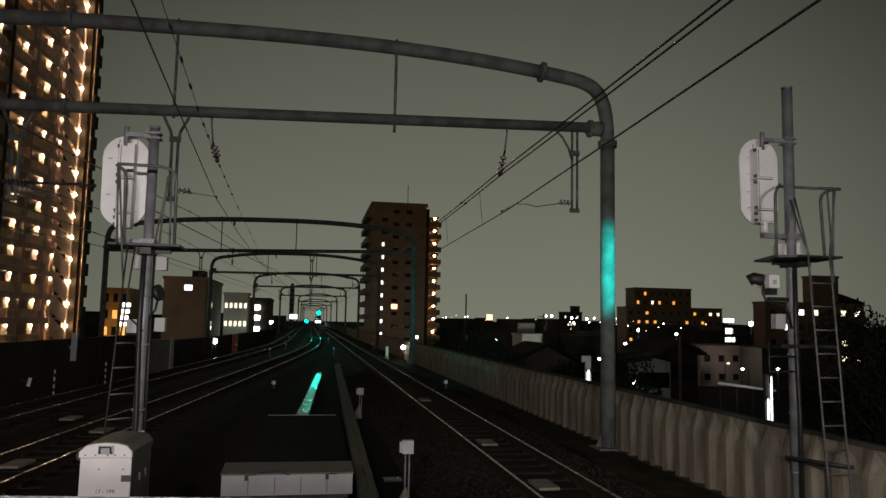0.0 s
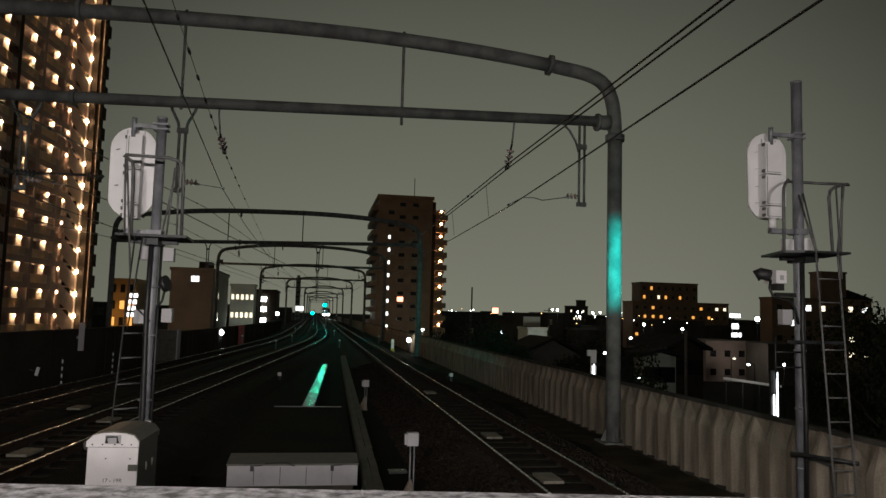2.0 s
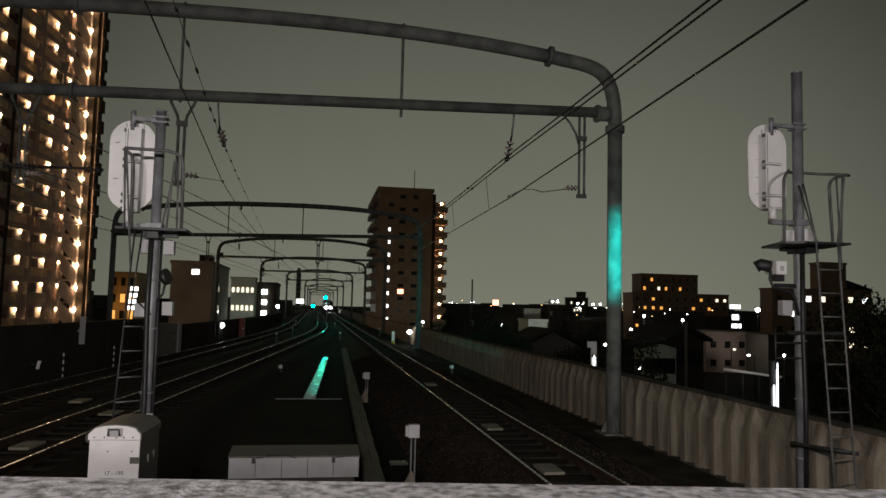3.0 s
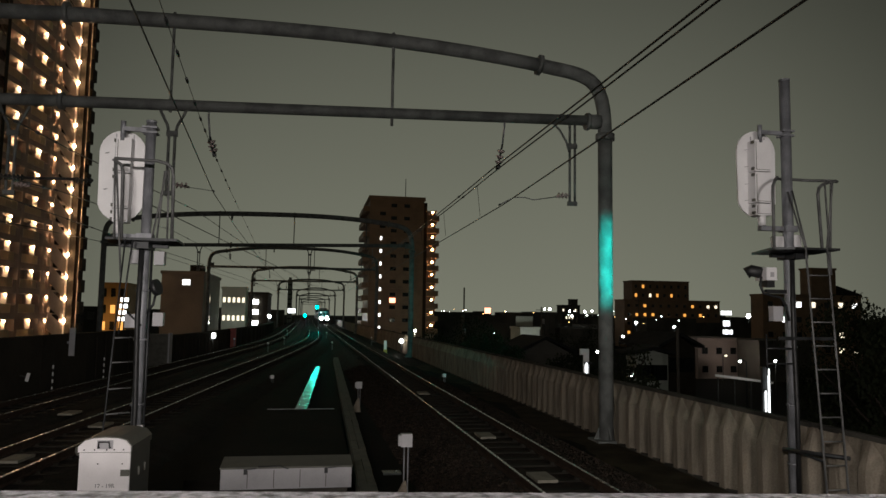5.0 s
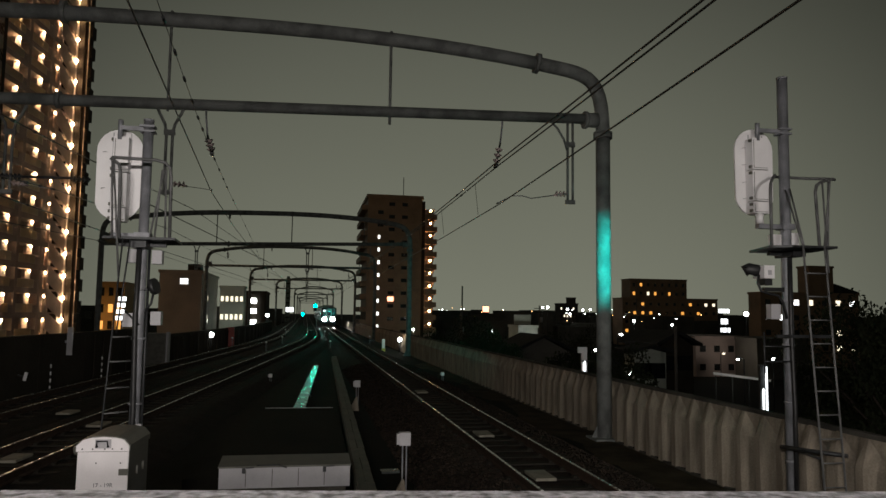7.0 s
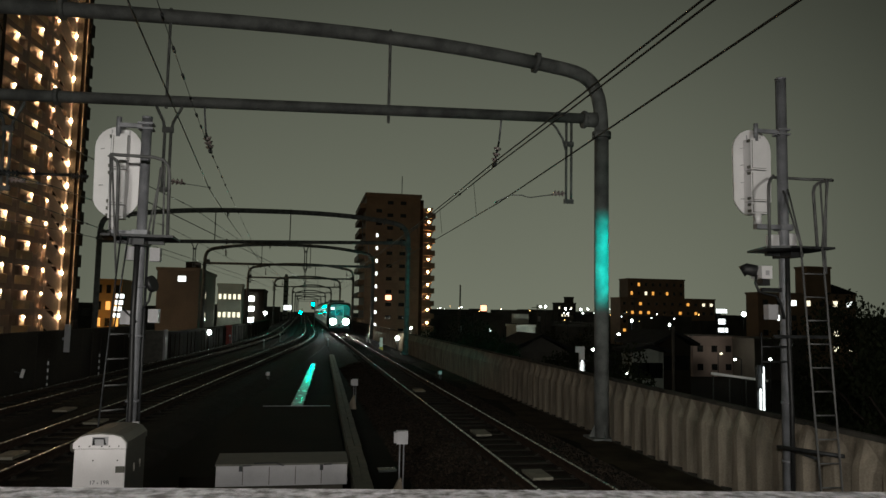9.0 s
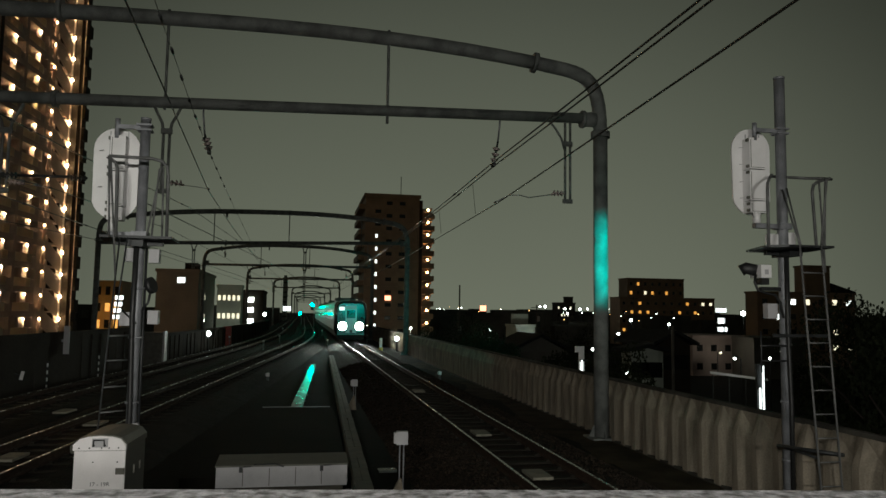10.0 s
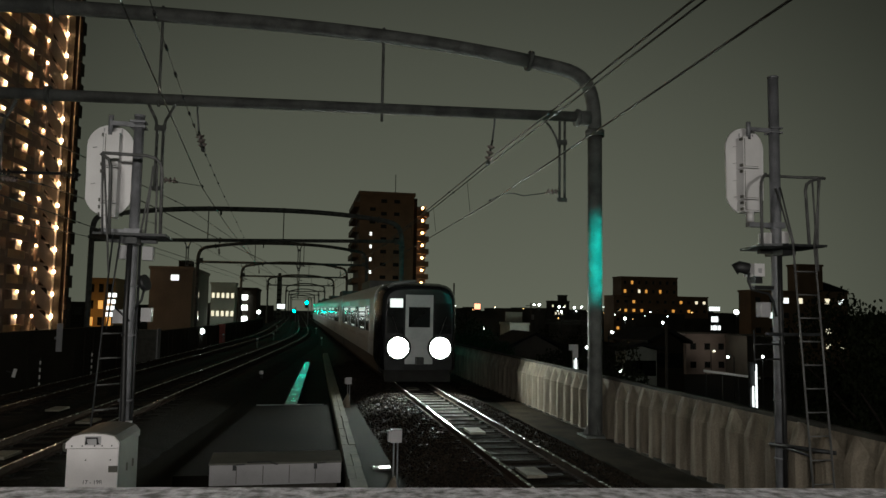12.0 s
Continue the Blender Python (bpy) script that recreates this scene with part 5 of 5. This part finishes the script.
        ring = [(s * 0.70 + 0.385 * math.cos(a), -0.09, 1.28 + 0.385 * math.sin(a)) for a in [2 * math.pi * k / 20 for k in range(21)]]
        part("lamp_ring", piped(ring, 0.05, 8), DARKSTEEL, cab)
        part("headlight", piped([(s * 0.70, -0.07, 1.28), (s * 0.70, -0.051, 1.28)], 0.36, 20), G_HEAD, cab, "bright white headlight, enlarged to the size of its glare")
        part("wiper", rods(((s * 0.7, -0.05, 1.75), (s * 0.9, -0.05, 2.3)), r=0.012), BLACK, cab)
    bm = bmesh.new()
    prism(bm, [(-1.1, 0.1, 0.16), (1.1, 0.1, 0.16), (1.12, 0.3, 0.53), (-1.12, 0.3, 0.53)], (0, 0.12, 0))
    part("skirt", bm, UNDER, cab)
    part("coupler", boxed((-0.12, 0.12, -0.35, 0.3, 0.75, 0.98)), DARKSTEEL, cab, bevel=0.03)
    return root


# ---- building the place ----
ground()
viaduct()
for nm, key in (("ballast_right", "right"), ("ballast_middle", "middle"), ("ballast_left", "left")):
    ballast_bed("ballast_bed", LINES[key], -40 if key == "right" else -10, 540)
stones()
parapet()
wall_left()
cable_trough()
dirt_strip()
overhead()
signal(7.09, 9.9, 6.16, 1, "steel signal mast with white oval head behind, ladder beside fence")
signal(-2.18, 10.4, 5.05, -1, "steel signal mast with white oval head, behind the white cabinet")
relay_box()
long_box()
marker(1.55, 11.4, 1.13, 0.085, "small white board on twin posts with concrete foot")
marker(1.6, 22.6, 0.90, 0.085, "small dull white board on twin posts between tracks")
marker(5.73, 30.7, 0.5, 0.06, "small white stake beside the track", False, WHITE)
marker(-1.33, 30.9, 0.42, 0.06, "small white stake beside the walkway", False, WHITE)
for x, y, h in ((-2.6, 52, 0.9), (-1.95, 66, 0.8), (2.0, 60, 0.7), (-2.2, 85, 1.0), (2.1, 82, 0.9), (6.0, 70, 0.8), (-5.6, 60, 0.9)):
    marker(x, y, h, 0.05, "slim white stake between the tracks", False, WHITE)
plates_between_rails()
tower()
brick_block()
office = block("grey_office", "plain grey concrete block with one lit window", -18.75, -13.5, 100, 118, -7, 7.3, OFFICEWALL, 0, 1, 0.0, [G_WINDOW])
part("lit_window", boxed((2.6, 3.55, -0.06, -0.003, 12.9, 13.6)), G_COOL, office, "single lit window")
part("roof_tank", boxed((3.0, 4.6, 3, 6, 14.803, 15.7)), DARKWALL, office, bevel=0.1)
for k in range(3):
    part("side_window", boxed((5.602, 5.66, 2.5 + 0.1 * k, 4.2, 4.6 + 3.0 * k, 5.9 + 3.0 * k)), GLASS, office)
block("pale_school", "pale low building with two rows of lit windows", -13.9, -10.1, 125, 129, -7, 6.2, PALEWALL, 3, 5, 1.0, [G_WINDOW], 0.5, 0.27)
hall = block("dark_hall", "dark narrow building with three white lights", -12.2, -7.9, 150, 165, -7, 6.1, DARKWALL, 0, 1, 0.0, [G_COOL])
for z in (11.6, 9.6, 7.4):
    part("wall_light", boxed((1.5, 2.5, -0.3, -0.003, z - 0.5, z + 0.4)), G_STREET, hall, "white wall light", bevel=0.1)
block("ochre_flats", "ochre lit small apartment block", -36.6, -32.0, 140, 155, -7, 7.0, ORANGEWALL, 3, 3, 0.2, [G_AMBER])
flats = block("brown_flats", "brown mid-rise flats with amber windows and upper storeys", 103.5, 138, 230, 238, -7, 8.4, BROWNTILE, 4, 12, 0.30, [G_AMBER, G_WINDOW, G_AMBER], 0.32, 0.32)
storeys(flats, 3.0, 23.5, 0.5, 7.5, 15.803, 6.0, BROWNTILE, 8, [G_AMBER, GLASS, GLASS, G_WINDOW, GLASS, GLASS])
mansion = block("brick_mansion", "dark brick building with lit windows and stair tower", 87.2, 109, 130, 134, -7, 7.3, BROWNTILE, 4, 7, 0.3, [G_WINDOW, G_COOL], 0.35, 0.36)
bm = bmesh.new()
prism(bm, [(16.7, 0.3, 14.705), (22.3, 0.3, 14.705), (22.3, 0.3, 14.95), (16.7, 0.3, 16.6)], (0, 3.4, 0))
part("roof", bm, ROOF, mansion, "dark sloping roof")
storeys(mansion, 11.0, 16.5, 0.4, 3.8, 14.703, 5.0, BROWNTILE, 0, [GLASS])
far_block = block("grey_far_block", "distant grey block of flats", 99.4, 107, 280, 286, -7, 7.0, GREYWALL, 4, 6, 0.25, [G_WINDOW], 0.4, 0.3)
storeys(far_block, 4.6, 7.4, 2, 5.5, 14.403, 2.0, GREYWALL, 0, [GLASS])
block("pink_shop", "low pinkish building with dark windows", 62, 72, 110, 122, -7, -0.9, PINKWALL, 2, 4, 0.0, [G_WINDOW], 0.4, 0.35)
block("grey_shed", "plain grey building behind the street", 69, 78, 104, 116, -7, -1.0, GREYWALL, 0, 1, 0.0, [G_WINDOW])
gabled("dark_house", "dark tiled house below the fence", 29.0, 31.9, 57, 64, 0.1, 1.0, DARKWALL, ROOF)
gabled("small_house", "low house with pale upper wall", 25.3, 27.9, 54, 56, -0.3, 0.35, PALEWALL, ROOF)
block("white_shop", "low white building with a flat roof", 34.7, 38.0, 118, 124, -7, 0.4, PALEWALL, 1, 2, 0.0, [G_WINDOW], 0.5, 0.3)
gabled("pale_house", "low pale house among trees", 21.5, 27.5, 74, 82, -1.4, 1.6, GREYWALL, ROOF)
for x, y, top, sp in ((14, 57, 1.5, 3.2), (17.0, 66, 0.2, 3.0), (28, 78, 0.9, 3.6), (17.2, 46, 0.7, 2.8), (19.5, 44, 0.9, 2.6), (16, 80, 1.9, 4.0),
                      (24.4, 28, 3.1, 3.4), (27.5, 30, 3.5, 3.6), (29.0, 34, 2.8, 3.8), (22.6, 24.5, 1.6, 2.8), (25.5, 24, 2.2, 3.0)):
    tree(x, y, top, sp)
distant_signal(1.55, 130, 3.56)
distant_signal(-0.62, 150, 2.0)
lamp_post(7.0, 55.4, -0.448, 0.52, 0.17, G_STREET, "small globe lamp beside the track")
lamp_post(-6.62, 55.0, -0.448, 0.78, 0.2, G_STREET, "white lamp beside the boundary wall")
lamp_post(36.2, 114, -7.0, -1.3, 0.35, G_STREET, "white street lamp beside the pale building")
lamp_post(38.8, 60.5, -7.0, -1.1, 0.14, G_STREET, "street lamp over the road", -0.6)
lamp_post(64, 106, -7.0, -3.0, 0.25, G_WINDOW, "warm street lamp before the shop", 0.5)
lamp_post(26.6, 66, -7.0, -0.6, 0.2, G_STREET, "white street lamp near the trees", 0.4)
lamp_post(23.2, 51, -7.0, -1.55, 0.18, G_STREET, "small white lamp near the houses", 0.3)
# made-up post, put at the fill light of the brown block
lamp_post(20, 138, -7.0, -0.5, 0.25, G_STREET, "added lamp post for the fill light before the brown block")
lamp_post(118, 219, -7.0, -0.9, 0.3, G_AMBER, "amber street lamp before the flats")
lamp_post(33.6, 76, -7.0, 0.6, 0.2, G_STREET, "white street lamp beyond the fence", 0.4)
lamp_post(-5.9, 118, -0.448, 1.9, 0.3, G_STREET, "white lamp beside the far track")
for x, y, z, r, gl in ((16.9, 66, 1.0, 0.10, G_STREET), (64.0, 190, 4.6, 0.35, G_STREET), (74.0, 200, 2.9, 0.30, G_STREET), (59.3, 180, 4.4, 0.3, G_STREET), (88.0, 240, 4.6, 0.4, G_STREET),
                       (91.5, 235, 4.4, 0.42, G_STREET), (94.5, 236, 4.6, 0.34, G_STREET), (43.0, 92, 1.9, 0.2, G_STREET), (42.9, 92, -0.7, 0.2, G_STREET), (26.4, 57, 0.1, 0.13, G_STREET), (18.5, 40.5, -1.4, 0.09, G_STREET),
                       (59.0, 112, 1.2, 0.22, G_STREET), (97.0, 150, 3.4, 0.55, G_STREET), (52.0, 72, -1.7, 0.2, G_STREET), (45.5, 66, -1.5, 0.14, G_STREET), (88.0, 150, -3.2, 0.35, G_STREET)):
    lamp_post(x, y, -7.0, z, r, gl, "white street lamp among the dark houses")
utility_pole(23.95, 45, 1.9, 0)
utility_pole(19.15, 90, 6.0, 0)
utility_pole(20.2, 96, 2.6, 2)
utility_pole(35.7, 110, 4.0, 2)
utility_pole(66, 140, 6.5, 1)
billboard(34.5, 37.4, 120, 0.9, 2.55, PALEWALL, "plain pale billboard above the roofs")
billboard(120.4, 123.8, 200, 3.9, 5.1, G_COOL, "white lit shop sign")
billboard(121.4, 123.6, 200.5, 0.6, 2.2, G_COOL, "middle white lit shop sign")
billboard(121.4, 124.6, 201, -1.8, -0.5, G_COOL, "low white lit shop sign")
stack = thing("lit_sign_stack", "upright sign with four white lit panels on a dark pole", "lit sign", pose(-25.4, 110, -7.0))
part("pole", boxed((-0.12, 0.12, 0.12, 0.3, 0, 11.4)), DARKSTEEL, stack)
for k in range(4):
    part("lit_panel", boxed((-0.55 - 0.08 * k, 0.5 - 0.12 * k, -0.1, 0.1, 8.0 + 0.9 * (3 - k) - 0.02, 8.55 + 0.9 * (3 - k))), G_COOL, stack, "white lit panel", bevel=0.05)
mast = thing("far_office_tower", "slim office tower far down the line, haze in its pale colour", "building", pose(-12.2, 500, -7.0))
# pale walls imitate the haze in front of this distant tower
part("shaft", boxed((-1.5, 1.5, 0, 6, 0, 31.5)), PALEWALL, mast)
part("crown", boxed((-1.0, 1.0, 1, 5, 31.502, 33.0)), PALEWALL, mast)
for k in range(9):
    part("floor_band", boxed((-1.3, 1.3, -0.1, -0.002, 3.2 * k + 2.0, 3.2 * k + 3.0)), GREYWALL, mast)
shed = thing("line_side_shed", "long dark flat-roofed shed beside the line", "shed", pose(-9.9, 225, -7.0))
part("wall", boxed((0, 9.0, 0, 6, 0, 6.1)), DARKWALL, shed)
part("roof", boxed((-0.4, 9.4, -0.4, 6.4, 6.102, 6.5)), ROOF, shed)
for k in range(4):
    part("door", boxed((0.5 + 2.2 * k, 2.2 + 2.2 * k, -0.05, -0.002, 4.2, 5.8)), GLASS, shed)
cover = thing("lit_canopy", "small pale canopy roof lit from beside", "canopy", pose(-7.6, 60, -0.448))
part("sheet", boxed((0, 1.3, 0, 0.9, 0.78, 0.84)), PALEWALL, cover)
for u in (0.08, 1.2):
    part("post", rods(((u, 0.2, 0.0), (u, 0.2, 0.78)), r=0.03), DARKSTEEL, cover)
billboard(-7.9, -4.6, 300, 2.4, 4.2, G_COOL, "white lit board beside the far line")
billboard(-14.4, -9.6, 310, -0.4, 1.2, G_COOL, "low white lit board beside the far line")
billboard(63.0, 65.2, 260, 3.4, 5.4, G_REDSIGN, "red and white lit tower sign")
tube_sign(14.85, 22, -0.5, 0.92, 2)
tube_sign(10.25, 26, 0.45, 1.22, 1)
rail = thing("road_barrier", "pale steel road barrier under a street lamp", "barrier", pose(35.5, 60, -7.0, 0, 0, 0))
bm = bmesh.new()
prism(bm, [(0, 0, 4.5), (5.6, 0, 3.85), (5.6, 0, 4.05), (0, 0, 4.72)], (0, 0.1, 0))
part("beam", bm, WHITE, rail)
for k in range(4):
    part("post", rods(((0.3 + 1.6 * k, 0.16, 0), (0.3 + 1.6 * k, 0.16, 4.4 - 0.18 * k)), r=0.06), DARKSTEEL, rail)
tag = thing("wall_tag", "small tilted white tag on the boundary wall", "tag", pose(-9.0, 26.5, 0.25, 0, 12, 0))
part("plate", boxed((-0.05, 0.05, -0.02, 0.02, -0.14, 0.14)), WHITE, tag, bevel=0.01)
part("bracket", boxed((-0.28, -0.051, -0.02, 0.02, -0.02, 0.02)), BLACK, tag)
striped_stake(-8.83, 28.4, 1.05)
striped_stake(-8.3, 33.0, 1.05)
cabinet = thing("trackside_cabinet", "dark steel trackside cabinet with pale edge", "cabinet", pose(-7.55, 40, -0.448, 0, 0, -6))
part("body", boxed((-0.5, 0.5, 0, 0.7, 0.1, 1.75)), OLIVE, cabinet, bevel=0.02)
part("edge", boxed((0.502, 0.58, 0.1, 0.6, 0.15, 1.8)), GREYBOX, cabinet)
part("plinth", boxed((-0.45, 0.45, 0.05, 0.65, 0.0, 0.099)), COPING, cabinet)
board = thing("wall_board", "narrow white board fixed to the boundary wall", "board", pose(-8.72, 30, 0))
part("panel", boxed((-0.10, 0.10, -0.03, 0.03, 0.75, 1.8)), GREYBOX, board)
part("bracket", boxed((-0.3, 0.0, 0.031, 0.06, 1.2, 1.3)), STEEL, board)
red = thing("red_pillar", "red painted pillar beside the wall", "pillar", pose(-6.0, 62, -0.448))
part("pillar", boxed((-0.32, 0.32, 0, 0.3, 0, 1.6)), RED, red, bevel=0.02)
stake = thing("yellow_marker", "white marker post on a yellow foot", "track marker", pose(5.75, 55, -0.448))
part("post", boxed((-0.1, 0.1, -0.05, 0.05, 0.33, 1.0)), WHITE, stake, bevel=0.01)
part("foot", boxed((-0.13, 0.13, -0.08, 0.08, 0.0, 0.329)), YELLOW, stake, bevel=0.01)
city_lights()
train_ob = train()

# ---- repeated pieces of fence and tracks ----
fence_right()
track("track_right", LINES["right"], -40, 540, "straight track with polished rails on concrete sleepers", 110)
track("track_middle", LINES["middle"], -10, 540, "track curving in from the left beside the walkway", 110)
track("track_left", LINES["left"], -10, 540, "far track along the boundary wall", 90)


def motions():
    """The train slows steadily towards the platform."""
    rows = []
    for i in range(25):
        left = 12.0 - i * 0.5
        rows.append((i * 0.5, pose(3.97, 24.1 + 17.6 * left + 0.76 * left * left, 0)))
    walk(train_ob, rows)


motions()
